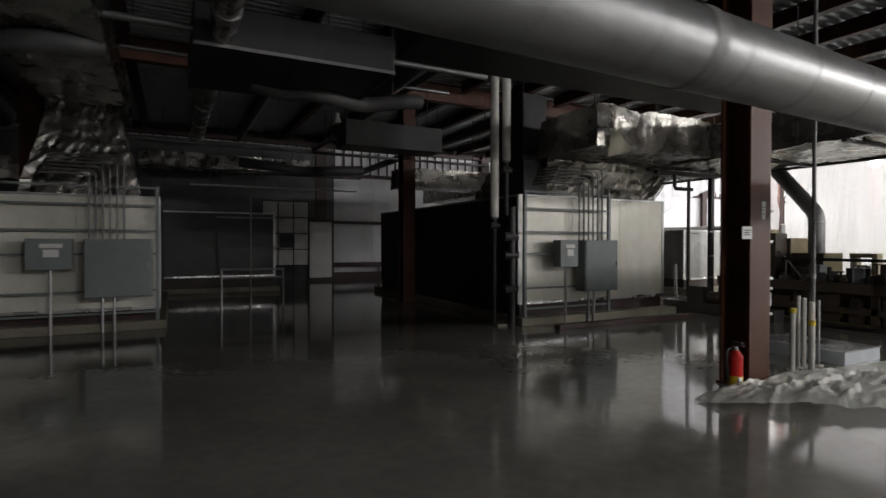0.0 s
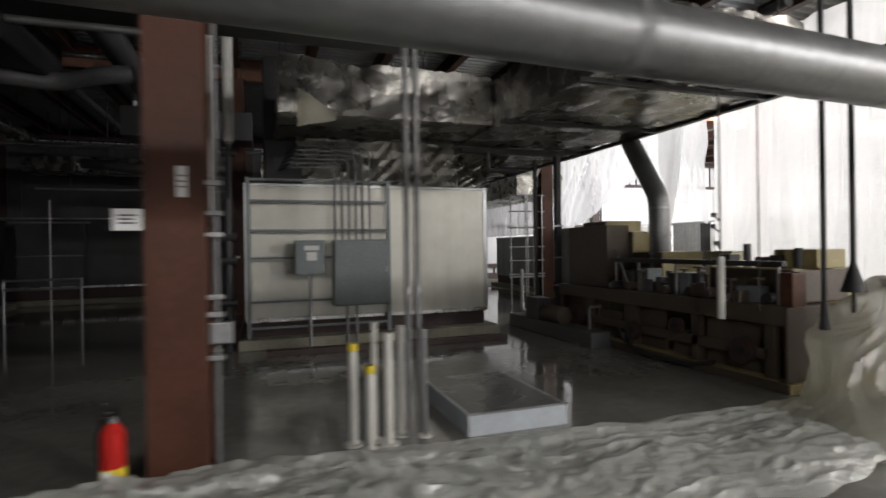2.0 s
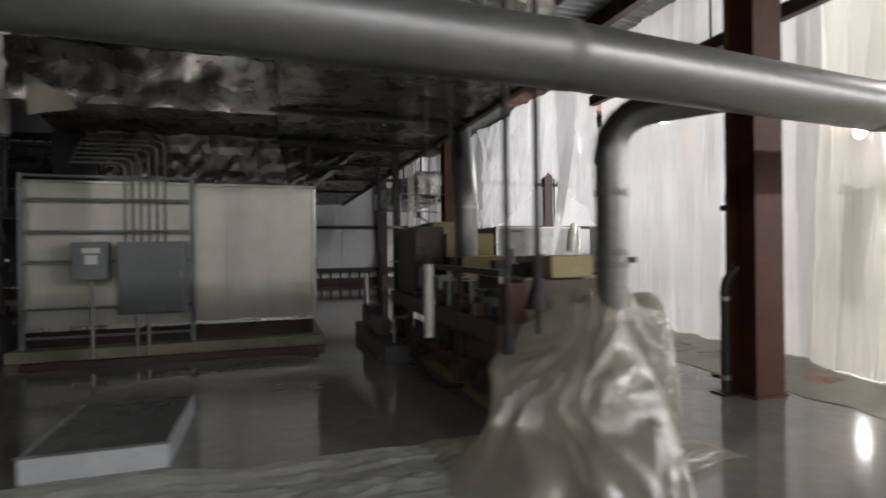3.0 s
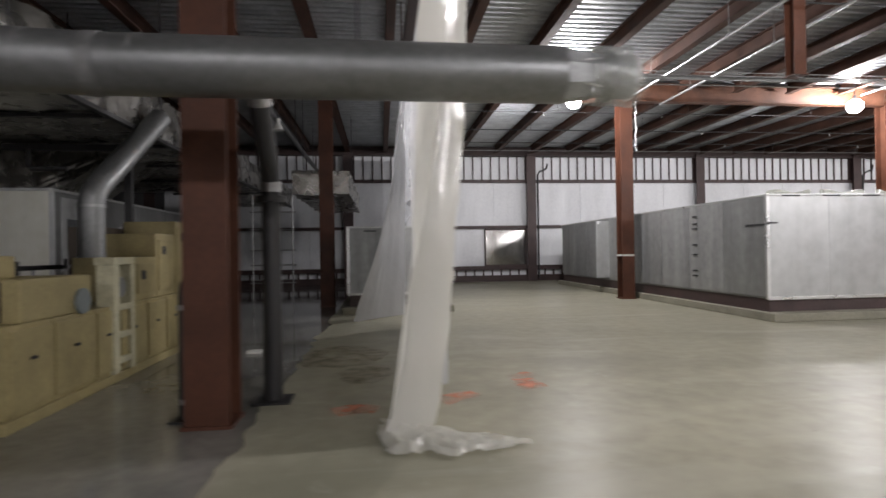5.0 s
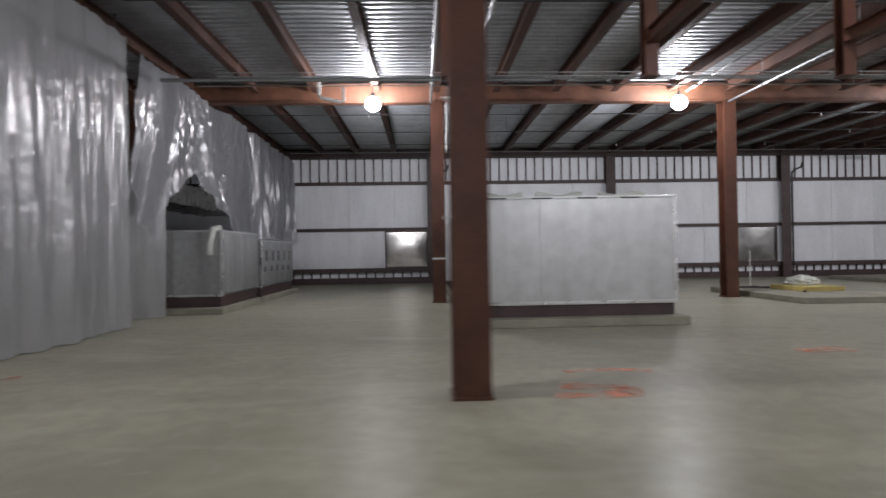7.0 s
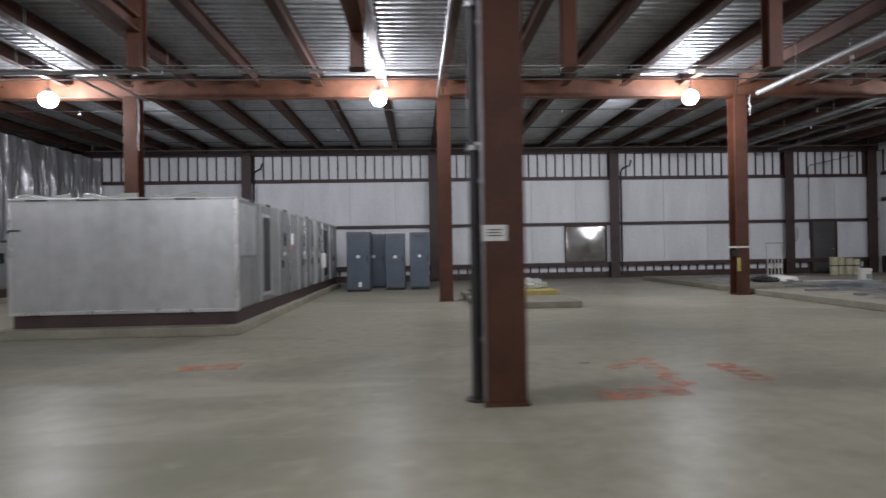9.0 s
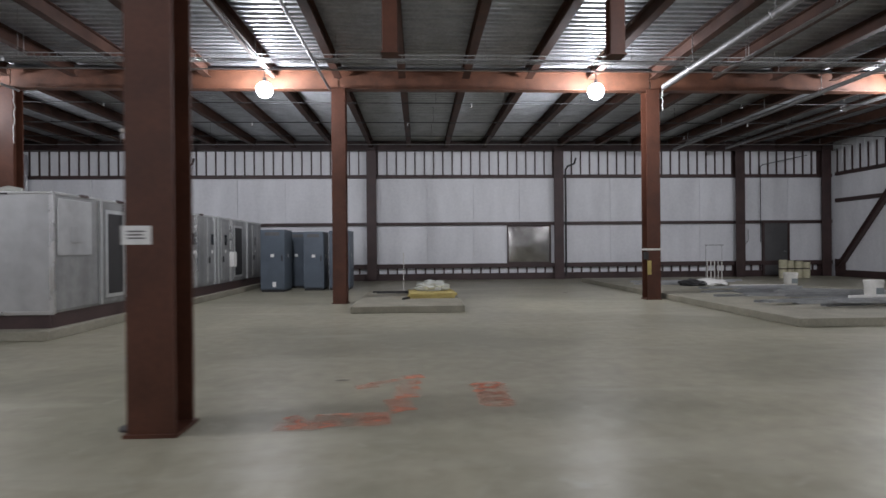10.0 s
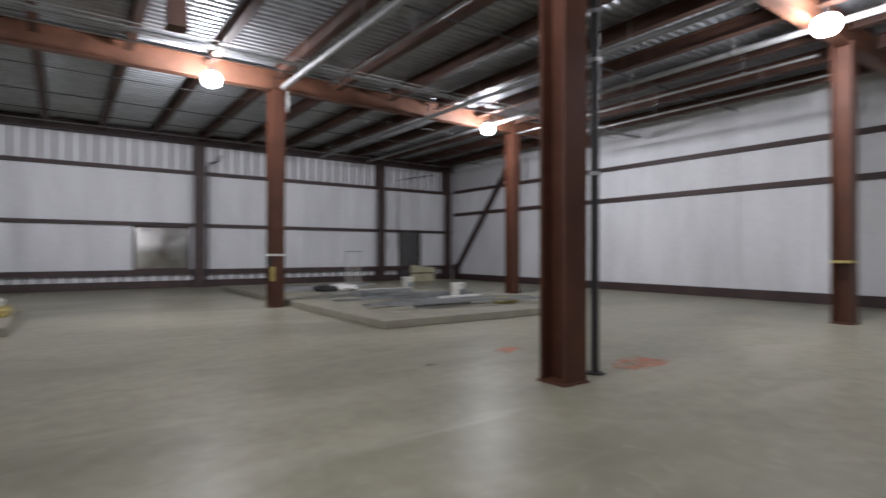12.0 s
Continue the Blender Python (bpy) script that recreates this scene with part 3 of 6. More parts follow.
# ---------------- dividing curtain ----------------
def curtain(name, y0, y1, top, foot, label, x=1.42, amp=0.1, seed=1, flare=0.0, gather=0.0, mat=M_CURTAIN, sweep=0.0):
    """A hung sheet along y; top and foot: heights as functions of y."""
    b = B()
    n, m = int((y1 - y0) / 0.03), 28
    grid = []
    for i in range(n + 1):
        y = y0 + i / n * (y1 - y0)
        col = []
        for j in range(m + 1):
            v = j / m
            z = foot(y) + v * (top(y) - foot(y))
            h = y + sweep * (1 - v) * (5.84 - y) if y < 9.0 else y
            f = noise.noise((y * 1.3, v * 0.5, seed)) + 0.95 * noise.noise((h * 4.2, v * 0.8, seed + 7)) + 0.26 * (1 - 2 * abs(noise.noise((h * 9.0 + v * 1.2, v * 1.5, seed + 3)))) + 0.16 * noise.noise((y * 22, v * 4, seed + 2)) + 0.12 * noise.noise((y * 9, v * 14, seed))
            yy = y + gather * (1 - v) * (y - (y0 + y1) / 2)
            col.append(b.verts.new((x + amp * f * (1.2 - 0.45 * v) - flare * (1 - i / n) * (1 - v) ** 1.6, yy, z + 0.012 * noise.noise((y * 8, 0, seed)))))
        grid.append(col)
    for i in range(n):
        for j in range(m):
            b.faces.new((grid[i][j], grid[i + 1][j], grid[i + 1][j + 1], grid[i][j + 1]))
    return tagged(new(name, mesh_of(name, b, mat, True)), label, "plastic curtain", "dividing curtains")


def swag(y):
    """The lower hem of the gathered sheet."""
    if y < 5.84:
        return 1.28 + 0.62 * (y - 4.0)
    return max(1.38, 2.42 - 0.42 * (y - 5.84))


curtain("plastic_curtain", 0.7, 4.0, lambda y: 4.02, lambda y: 0.012, "milky translucent plastic sheet hung floor to roof as divider", seed=3)
curtain("plastic_curtain", -0.36, 0.85, lambda y: 4.02, lambda y: 0.012, "loose milky plastic sheet at the open end of divider", x=1.38, seed=11, amp=0.19, flare=0.37, gather=0.08, mat=M_BUNCH)
curtain("plastic_curtain", 4.15, 13.36, lambda y: 3.86, swag, "milky plastic sheet gathered up above the air handlers", seed=5, x=1.5, amp=0.15, sweep=0.45, mat=M_SWAG)
curtain("plastic_curtain", 4.5, 5.2, lambda y: 3.86, lambda y: 0.012, "loose strip of milky plastic trailing inwards", seed=9, x=1.34, amp=0.1, flare=0.75)
b = B()
n, m = 44, 18
grid = []
for i in range(n + 1):
    u = i / n
    row = []
    for j in range(m + 1):
        v = j / m
        x = 0.98 + 0.74 * u
        y0 = -0.62 + 0.16 * abs(u - 0.45) + 0.07 * noise.noise((u * 5, 2, 0)) + 0.03 * noise.noise((u * 17, 5, 0))
        y1 = -0.30 + 0.28 * (1 - u) - 0.2 * u + 0.05 * noise.noise((u * 6, 8, 0))
        fold = 1 - abs(noise.noise((u * 5 + v * 2, v * 5 - u * 3, 4)))
        row.append(b.verts.new((x + 0.05 * noise.noise((v * 4, 1, u * 3)), y0 + v * max(0.02, y1 - y0), 0.010 + 0.10 * math.sin(math.pi * min(1, 0.08 + 0.9 * v)) * (1 - 0.75 * u) * fold ** 3 * 0.6 + 0.012 * fold ** 6)))
    grid.append(row)
for i in range(n):
    for j in range(m):
        b.faces.new((grid[i][j], grid[i + 1][j], grid[i + 1][j + 1], grid[i][j + 1]))
tagged(new("plastic_hem", mesh_of("plastic_hem", b, M_BUNCH, True)), "trailing hem of milky plastic lying on the floor", "plastic sheet")
b = B()
n, m = 14, 40
grid = []
for j in range(m + 1):
    v = j / m
    w = 0.10 + 0.07 * noise.noise((v * 4, 3, 1)) + 0.05 * v
    grid.append([b.verts.new((1.40 + 0.05 * noise.noise((i * 0.5, v * 6, 2)) + 0.035 * (1 - 2 * abs(noise.noise((i * 0.9, v * 11, 6)))), 0.28 + w * (i / n - 0.5) * 2 + 0.03 * noise.noise((v * 7, 0, 5)), 0.78 + 0.85 * v + 0.05 * noise.noise((i * 0.7, v * 2, 3)))) for i in range(n + 1)])
for j in range(m):
    for i in range(n):
        b.faces.new((grid[j][i], grid[j][i + 1], grid[j + 1][i + 1], grid[j + 1][i]))
tagged(new("torn_plastic_flap", mesh_of("torn_plastic_flap", b, M_BUNCH, True)), "torn crumpled flap hanging on the plastic curtain", "plastic sheet")
rail = thing("curtain_rail", 1.3, 1.7, 3.2, "dark steel tube rail behind the plastic curtain", "rail")
part("tube", box(B(), -0.05, -2.2, -0.06, 0.05, 2.35, 0.08, 0.01), M_DARKSTEEL, rail)
for y in (-2.1, 0.1, 2.25):
    part("hanger", cyl(B(), (0, y, 0.08), (0, y, DECK - 3.2), 0.012, 6), M_DARKSTEEL, rail)

# ---------------- round duct ----------------
def duct_at(x):
    """The duct's axis, which bends a little at two joints."""
    if x >= -0.17:
        return Vector((x, -0.792 + 0.004 * x, 1.782))
    if x > -2.18:
        return duct_at(-0.17).lerp(duct_at(-2.18), (-0.17 - x) / 2.01)
    return Vector((x, -0.99 + 0.062 * (x + 2.18), 1.785 + 0.008 * (x + 2.18)))


JOINTS = (1.82, -0.17) + tuple(-2.18 - 2.07 * k for k in range(7))


d = thing("spiral_duct", 0, 0, 0, "long round galvanised spiral duct, its end wrapped in film", "duct")
for k in range(8):
    a, c = duct_at(JOINTS[k] - 0.004), duct_at(JOINTS[k + 1] + 0.004)
    sec = part("duct_section", cyl(B(), a, c, 0.127, 40, caps=False), M_DUCT, d, smooth=True)
    for s in range(5):
        q = a.lerp(c, (s + 0.6) / 5)
        bb = B()
        w = (c - a).normalized()
        tube(bb, [q + w * (0.12 * u / 24 - 0.06) + 0.1272 * Vector((0, math.cos(2 * math.pi * u / 24), math.sin(2 * math.pi * u / 24))) for u in range(25)], 0.0022, 5)
        part("spiral_seam", bb, M_DUCT, sec)
    if k < 7:
        part("coupling", cyl(B(), c - Vector((0.03, 0, 0)), c + Vector((0.03, 0, 0)), 0.131, 40), M_DUCTBAND, d, "darker sealed joint band", True)
e0, e1 = duct_at(1.82), duct_at(1.96)
# Crimped reducer in paler zinc than the duct, which paints in its highlight.
part("taper", cyl(B(), e0, e1, 0.127, 9, 0.105), M_STUD, d, "crimped reducer, made paler to hold a highlight")
part("collar", cyl(B(), e1, duct_at(2.16), 0.10, 32, caps=False), M_STUD, d, "short bright end collar", True)
part("collar_ring", cyl(B(), duct_at(2.03), duct_at(2.05), 0.118, 32), M_CHROME, d, "bright bead ring", True)
# Bright crimp folds spread where the triangular highlight falls.
for a in (-0.35, 0.1):
    q = duct_at(1.78)
    part("crimp", cyl(B(), q + Vector((0, -0.121 * math.cos(a), 0.121 * math.sin(a))), e1 + Vector((0.02, -0.1 * math.cos(a * 3 + 0.3), 0.1 * math.sin(a * 3 + 0.3))), 0.006, 6), M_TRIM, d, "crimped fold drawn bright for the highlight")


def sleeve(x0, x1, r, seed):
    """A ragged clear film wrapped round the duct's end."""
    b = B()
    n, m = 64, 16
    rows = []
    for j in range(m + 1):
        v = j / m
        row = []
        for i in range(n):
            a = 2 * math.pi * i / n
            ca, sa = math.cos(a), math.sin(a)
            f = r * (1 + 0.10 * v) * (1 + 0.10 * noise.noise((ca * 2.5, sa * 2.5, seed + v * 2)) + 0.07 * (1 - 2 * abs(noise.noise((ca * 6, sa * 6, seed + v * 5)))))
            x = x0 + v * (x1 - x0) * (1 + 0.22 * noise.noise((ca * 3, sa * 3, seed + 9)))
            row.append(b.verts.new(duct_at(x) + Vector((0, f * ca, f * sa))))
        rows.append(row)
    for p, q in zip(rows, rows[1:]):
        for i in range(n):
            b.faces.new((p[i], p[(i + 1) % n], q[(i + 1) % n], q[i]))
    return b


part("film_wrap", sleeve(1.93, 2.17, 0.122, 4), M_SLEEVE, d, "crumpled clear film over the open end", True)
part("film_wrap", sleeve(1.98, 2.13, 0.112, 9), M_SLEEVE, d, "crumpled clear film over the open end", True)
for x in (-11.5, -8.7, -5.1, -2.7, 0.9):
    q = duct_at(x)
    part("hanger_rod", cyl(B(), q + Vector((0, 0, 0.12)), (q.x, q.y, DECK), 0.006, 6), M_BLACK, d)

# ---------------- warehouse: wall fittings ----------------
def louvre(x0, x1, z0, z1):
    t = thing("wall_louvre", (x0 + x1) / 2, 13.6, z0, "stainless metal sheet panel over a wall opening", "wall vent", "wall louvres")
    w, h = x1 - x0, z1 - z0
    bb = B()
    g = [[bb.verts.new((-w / 2 + 0.03 + (w - 0.06) * i / 24, 0.012 - 0.026 * math.sin(math.pi * i / 24) ** 0.5 * math.sin(math.pi * j / 20) * (1 + 0.25 * noise.noise((i * 0.12 + x0, j * 0.16, 1))), 0.03 + (h - 0.06) * j / 20)) for j in range(21)] for i in range(25)]
    for i in range(24):
        for j in range(20):
            bb.faces.new((g[i][j], g[i + 1][j], g[i + 1][j + 1], g[i][j + 1]))
    part("panel", bb, M_VENT, t, "bulged bright sheet", True)
    for n, a in (("left_frame", (-w / 2, -0.02, 0, -w / 2 + 0.04, 0.03, h)), ("right_frame", (w / 2 - 0.04, -0.02, 0, w / 2, 0.03, h)), ("top_frame", (-w / 2 + 0.04, -0.02, h - 0.04, w / 2 - 0.04, 0.03, h)), ("bottom_frame", (-w / 2 + 0.04, -0.02, 0, w / 2 - 0.04, 0.03, 0.04))):
        part(n, box(B(), *a, 0.004), M_DARKSTEEL, t)


louvre(4.28, 5.66, 0.50, 1.69)
louvre(15.80, 17.18, 0.50, 1.69)
t = thing("metal_door", 24.45, 13.56, 0.0, "dark grey steel door in the white wall", "door", kind="structure")
part("leaf", box(B(), -0.38, 0.02, 0.05, 0.38, 0.06, 1.70, 0.005), M_DARKBOX, t)
for n, a in (("left_jamb", (-0.44, 0, 0, -0.385, 0.08, 1.76)), ("right_jamb", (0.385, 0, 0, 0.44, 0.08, 1.76)), ("head", (-0.385, 0, 1.705, 0.385, 0.08, 1.76))):
    part(n, box(B(), *a), M_DARKSTEEL, t)
part("handle", tube(B(), [(0.3, 0.02, 0.8), (0.3, -0.03, 0.8), (0.22, -0.03, 0.8)], 0.01, 8), M_CHROME, t, "steel lever handle")
t = thing("wall_brace", 26.18, 11.7, 0.25, "dark steel diagonal brace on the end wall", "brace", kind="structure")
part("brace_bar", wide_flange(B(), (0, 1.45, 0.05), (0, -1.5, 3.65), 0.14, 0.14, 0.012, 0.01, flat=(1, 0, 0)), M_DARKSTEEL, t)
part("gusset", box(B(), -0.01, 1.2, -0.1, 0.01, 1.6, 0.3), M_DARKSTEEL, t)


def wall_pipe(pts, r, label, mat=None):
    t = thing("wall_pipe", *pts[0], label, "pipe", "wall pipes")
    o = Vector(pts[0])
    part("pipe", tube(B(), [Vector(p) - o for p in pts], r, 8), mat or M_BLACK, t, smooth=True)
    return t


for k, x in ((1, 6.02), (3, 17.62)):
    wall_pipe([(x, 13.46, 0.1), (x, 13.46, 3.4), (x + 0.05, 13.41, 3.5), (x + 0.25, 13.36, 3.58), (x + 0.3, 13.36, 3.75)], 0.03, "black roof drain pipe beside a wall column")
wall_pipe([(23.9, 13.51, 1.1), (23.9, 13.51, 3.5), (23.95, 13.46, 3.55), (25.4, 13.46, 3.85)], 0.012, "thin black conduit on the white wall")
wall_pipe([(23.38, 13.52, 0.45), (23.38, 13.52, 1.0), (23.5, 13.52, 1.15), (23.5, 13.52, 1.5)], 0.016, "bent grey conduit on a wall column", M_CHROME)

# ---------------- roof steel and services ----------------
for x in (5.8, 8.12, 10.44, 12.76, 15.08):
    t = thing("hanging_post", x, 2.5, 2.95, "short red-brown steel post hung from the roof joists", "steel post", "hanging posts", kind="structure")
    part("post", wide_flange(B(), (0, 0, 0.012), (0, 0, 4.09 - 2.95), 0.15, 0.15, 0.012, 0.01), M_STEEL, t)
    part("end_plate", box(B(), -0.09, -0.09, 0, 0.09, 0.09, 0.012), M_STEEL, t)
    if x in (8.12, 10.44):
        part("stub_beam", wide_flange(B(), (0, -0.09, 0.45), (0, -1.6, 0.45), 0.14, 0.16, 0.012, 0.01), M_STEEL, t)


def cable_tray(y, z, x0, x1):
    t = thing("cable_tray", x0, y, z, "wire mesh cable tray hung below the joists", "cable tray", "cable trays")
    n = x1 - x0
    for i, (dy, dz) in enumerate(((-0.09, 0.06), (-0.09, 0.0), (-0.03, 0.0), (0.03, 0.0), (0.09, 0.0), (0.09, 0.06))):
        part("long_wire", cyl(B(), (0, dy, dz), (n, dy, dz), 0.007, 5), M_STUD, t)
    bb = B()
    for k in range(int(n / 0.11)):
        x = 0.05 + k * 0.11
        tube(bb, [(x, -0.09, 0.065), (x, -0.09, 0), (x, 0.09, 0), (x, 0.09, 0.065)], 0.0055, 4)
    part("wire_grid", bb, M_STUD, t)["kind"] = "stuff"
    for k in range(int(n / 2.32) + 1):
        part("hanger_rod", cyl(B(), (0.3 + k * 2.32, 0.1, 0), (0.3 + k * 2.32, 0.1, DECK - z), 0.006, 5), M_CHROME, t)
    bb = B()
    tube(bb, [(n * i / 40, 0.03 * math.sin(i), 0.02) for i in range(41)], 0.012, 6)
    part("cable", bb, M_BLACK, t, "black cable bundle")


cable_tray(5.25, 3.86, 2.2, 26.0)


def roof_pipe(x, y0, y1, z, r, label, mat, drops=2):
    t = thing("roof_pipe", x, y0, z, label, "pipe", "roof pipes")
    part("pipe", cyl(B(), (0, 0, 0), (0, y1 - y0, 0), r, 12), mat, t, smooth=True)
    n = max(2, int((y1 - y0) / 1.6))
    for k in range(n):
        y = (k + 0.5) * (y1 - y0) / n
        part("hanger", cyl(B(), (0, y, r), (0, y, DECK - z), 0.006, 5), M_CHROME, t)
        bb = B()
        tube(bb, [(1.6 * r * math.cos(a), y, 1.6 * r * math.sin(a) + 0.3 * r) for a in np.linspace(-1.2, 4.3, 10)], 0.006, 5)
        part("clevis", bb, M_CHROME, t, "zinc ring clamp")


for k in range(1, 5):
    if k != 3:
        roof_pipe(k * S - 0.12, 0.4, 6.6, 3.83, 0.022, "bright zinc conduit under the roof joists", M_CHROME)
    if k in (1, 4):
        roof_pipe(k * S + 0.62 if k > 1 else k * S + 0.5, 0.5, 6.4, 3.72, 0.02, "bright zinc conduit under the roof joists", M_CHROME)
for x in (3 * S + 0.41, 3 * S + 0.45):
    roof_pipe(x, 0.4, 5.46, 3.72, 0.012, "thin bright zinc conduit under the roof joists", M_CHROME)
roof_pipe(3 * S - 0.18, 0.3, 5.95, 3.70, 0.05, "dull zinc sprinkler pipe in ring hangers", M_DUCTBAND)
roof_pipe(2 * S - 1.05, 0.4, 6.4, 3.98, 0.02, "bright zinc conduit under the roof joists", M_CHROME)
roof_pipe(4 * S - 1.0, -1.5, 12.5, 3.9, 0.045, "dull zinc sprinkler pipe in ring hangers", M_DUCTBAND)
roof_pipe(4 * S - 2.6, -4.0, 12.5, 3.86, 0.04, "dull zinc sprinkler pipe in ring hangers", M_DUCTBAND)


def cross_pipe(x0, x1, y, z, r, label, mat):
    t = thing("cross_pipe", x0, y, z, label, "pipe", "cross pipes")
    part("pipe", cyl(B(), (0, 0, 0), (x1 - x0, 0, 0), r, 8), mat, t, smooth=True)
    for k in range(int((x1 - x0) / 2.9) + 1):
        part("hanger", cyl(B(), (0.2 + k * 2.9, 0, r), (0.2 + k * 2.9, 0, DECK - z), 0.004, 5), mat, t)


cross_pipe(1.6, 26.0, 5.9, 3.94, 0.012, "thin zinc conduit crossing under the joists", M_CHROME)
cross_pipe(1.6, 7.4, 4.6, 3.62, 0.03, "zinc sprinkler branch pipe", M_DUCT)
cross_pipe(1.6, 26.0, 7.6, 3.86, 0.008, "thin black rod crossing under the joists", M_BLACK)
cross_pipe(1.6, 26.0, 9.6, 3.95, 0.012, "thin black conduit crossing under the joists", M_BLACK)
cross_pipe(1.6, 26.0, 11.3, 3.99, 0.010, "thin black conduit crossing under the joists", M_BLACK)
cross_pipe(1.6, 26.0, 12.4, 3.98, 0.008, "thin zinc wire crossing under the joists", M_CHROME)
cross_pipe(2.0, 26.0, 2.9, 4.02, 0.014, "thin black conduit crossing under the joists", M_BLACK)
for i, (x, y) in enumerate(((4.4, 7.6), (7.0, 7.6), (9.2, 9.6), (12.8, 9.6), (14.1, 7.6), (16.4, 9.6), (19.6, 7.6), (21.0, 9.6), (6.8, 11.3), (11.0, 11.3), (15.3, 11.3), (20.3, 11.3))):
    t = thing("sprinkler_head", x, y, {7.6: 3.86, 9.6: 3.95, 11.3: 3.99}[y], "small brass sprinkler head on a thin pipe", "sprinkler", "sprinkler heads")
    part("drop", cyl(B(), (0, 0, -0.06), (0, 0, 0), 0.012, 8), M_CHROME, t)
    part("deflector", cyl(B(), (0, 0, -0.075), (0, 0, -0.06), 0.028, 10), M_CHROME, t)


def loose_wire(x, y, z0, z1, seed):
    t = thing("hanging_cable", x, y, z0, "loose pale cable hanging down a column head", "cable", "hanging cables")
    part("wire", tube(B(), [(0.04 * noise.noise((seed, i * 0.4, 0)), 0.03 * noise.noise((seed, i * 0.5, 9)), (z1 - z0) * i / 14) for i in range(15)], 0.008, 5), M_WHITE, t)


loose_wire(S + 0.17, 6.735, 2.9, 3.88, 1)
loose_wire(3 * S + 0.16, 6.735, 3.5, 3.9, 2)
t = thing("pipe_offset", 3.9, 5.4, 3.55, "bent zinc pipe with elbows under the girder", "pipe")
part("pipe", tube(B(), [(-0.1, 0, 0.3), (-0.1, 0, 0.08), (-0.06, 0, 0.03), (0.25, 0, -0.04), (0.3, 0, -0.02), (0.3, 0, 0.2)], 0.03, 10), M_WHITE, t, smooth=True)

# drain pipes beside near columns
for x, y in ((11.43, 0.16), (17.82, 0.16)):
    t = thing("drain_pipe", x, y, 0, "black vertical drain pipe with zinc clamps beside a column", "pipe", "drain pipes")
    part("pipe", cyl(B(), (0, 0, 0.012), (0, 0, 3.3), 0.036, 14), M_BLACK, t, smooth=True)
    part("floor_collar", cyl(B(), (0, 0, 0), (0, 0, 0.012), 0.075, 16), M_BLACK, t)
    for z in (1.62, 2.55, 2.95):
        part("clamp", cyl(B(), (0, 0, z), (0, 0, z + 0.03), 0.05, 14), M_CHROME, t, "bright zinc clamp", True)
    part("offset_elbow", tube(B(), [(0, 0, 3.3), (0.02, 0, 3.38), (0.1, -0.02, 3.46), (0.14, -0.03, 3.56), (0.14, -0.03, DECK)], 0.04, 12), M_DUCT, t, "zinc offset elbow", True)
t = thing("conduit_drop", 11.47, 0.05, 0.0, "thin zinc conduit strapped to a column", "conduit")
part("conduit", cyl(B(), (0, 0, 0), (0, 0, 3.8), 0.012, 8), M_CHROME, t)
for z in (0.4, 1.4, 2.4, 3.4):
    part("strap", box(B(), -0.022, -0.016, z, 0.03, 0.016, z + 0.025, 0.003), M_STUD, t, "zinc strap")

# papers on columns
def notice(x, y, z, w, h, label):
    t = thing("paper_notice", x, y, z, label, "notice", "paper notices")
    part("sheet", box(B(), -w / 2, -0.004, 0, w / 2, 0, h), M_PAPER, t)
    for i in range(3):
        part("text_line", box(B(), -w * 0.3, -0.0055, h * (0.3 + 0.18 * i), w * (0.3 - 0.08 * (i % 2)), -0.004, h * (0.3 + 0.18 * i) + 0.008), M_INK, t)


notice(11.535, 0.0, 1.03, 0.155, 0.10, "white printed notice taped to the column")
notice(-5.985, -0.01, 1.15, 0.115, 0.095, "white printed notice on the side of the column")
notice(-5.77, 0.0, 1.30, 0.045, 0.14, "narrow white label on the column face")
for x, y, z in ((S, 6.775, 0.84), (3 * S, 6.775, 0.92), (4 * S, 0.0, 0.85)):
    t = thing("column_band", x, y + 0.125, z, "pale tape band round a column", "tape", "tape bands")
    part("band", box(B(), -0.128, -0.128, 0, 0.128, 0.128, 0.035), M_BOARD if y < 1 else M_PVC, t)
t = thing("hanging_tag", 3 * S - 0.1, 6.755, 0.45, "black switch box with a yellow tag on the column", "switch box")
part("switch_box", box(B(), -0.09, 0.0, 0.30, -0.01, 0.06, 0.44, 0.005), M_BLACK, t)
part("tag", box(B(), -0.03, 0.005, 0.02, 0.04, 0.012, 0.28), M_BOARD, t, "hanging yellow tag")
for x, y, z in ((S - 0.15, 0.05, 2.0), (S - 0.15, 0.05, 1.2), (2 * S - 0.15, 0.06, 1.64)):
    t = thing("conduit_clip", x, y, z, "small white clip on the column edge", "clip", "clips")
    part("clip", box(B(), -0.02, -0.012, 0, 0.02, 0.012, 0.018, 0.003), M_PVC, t)

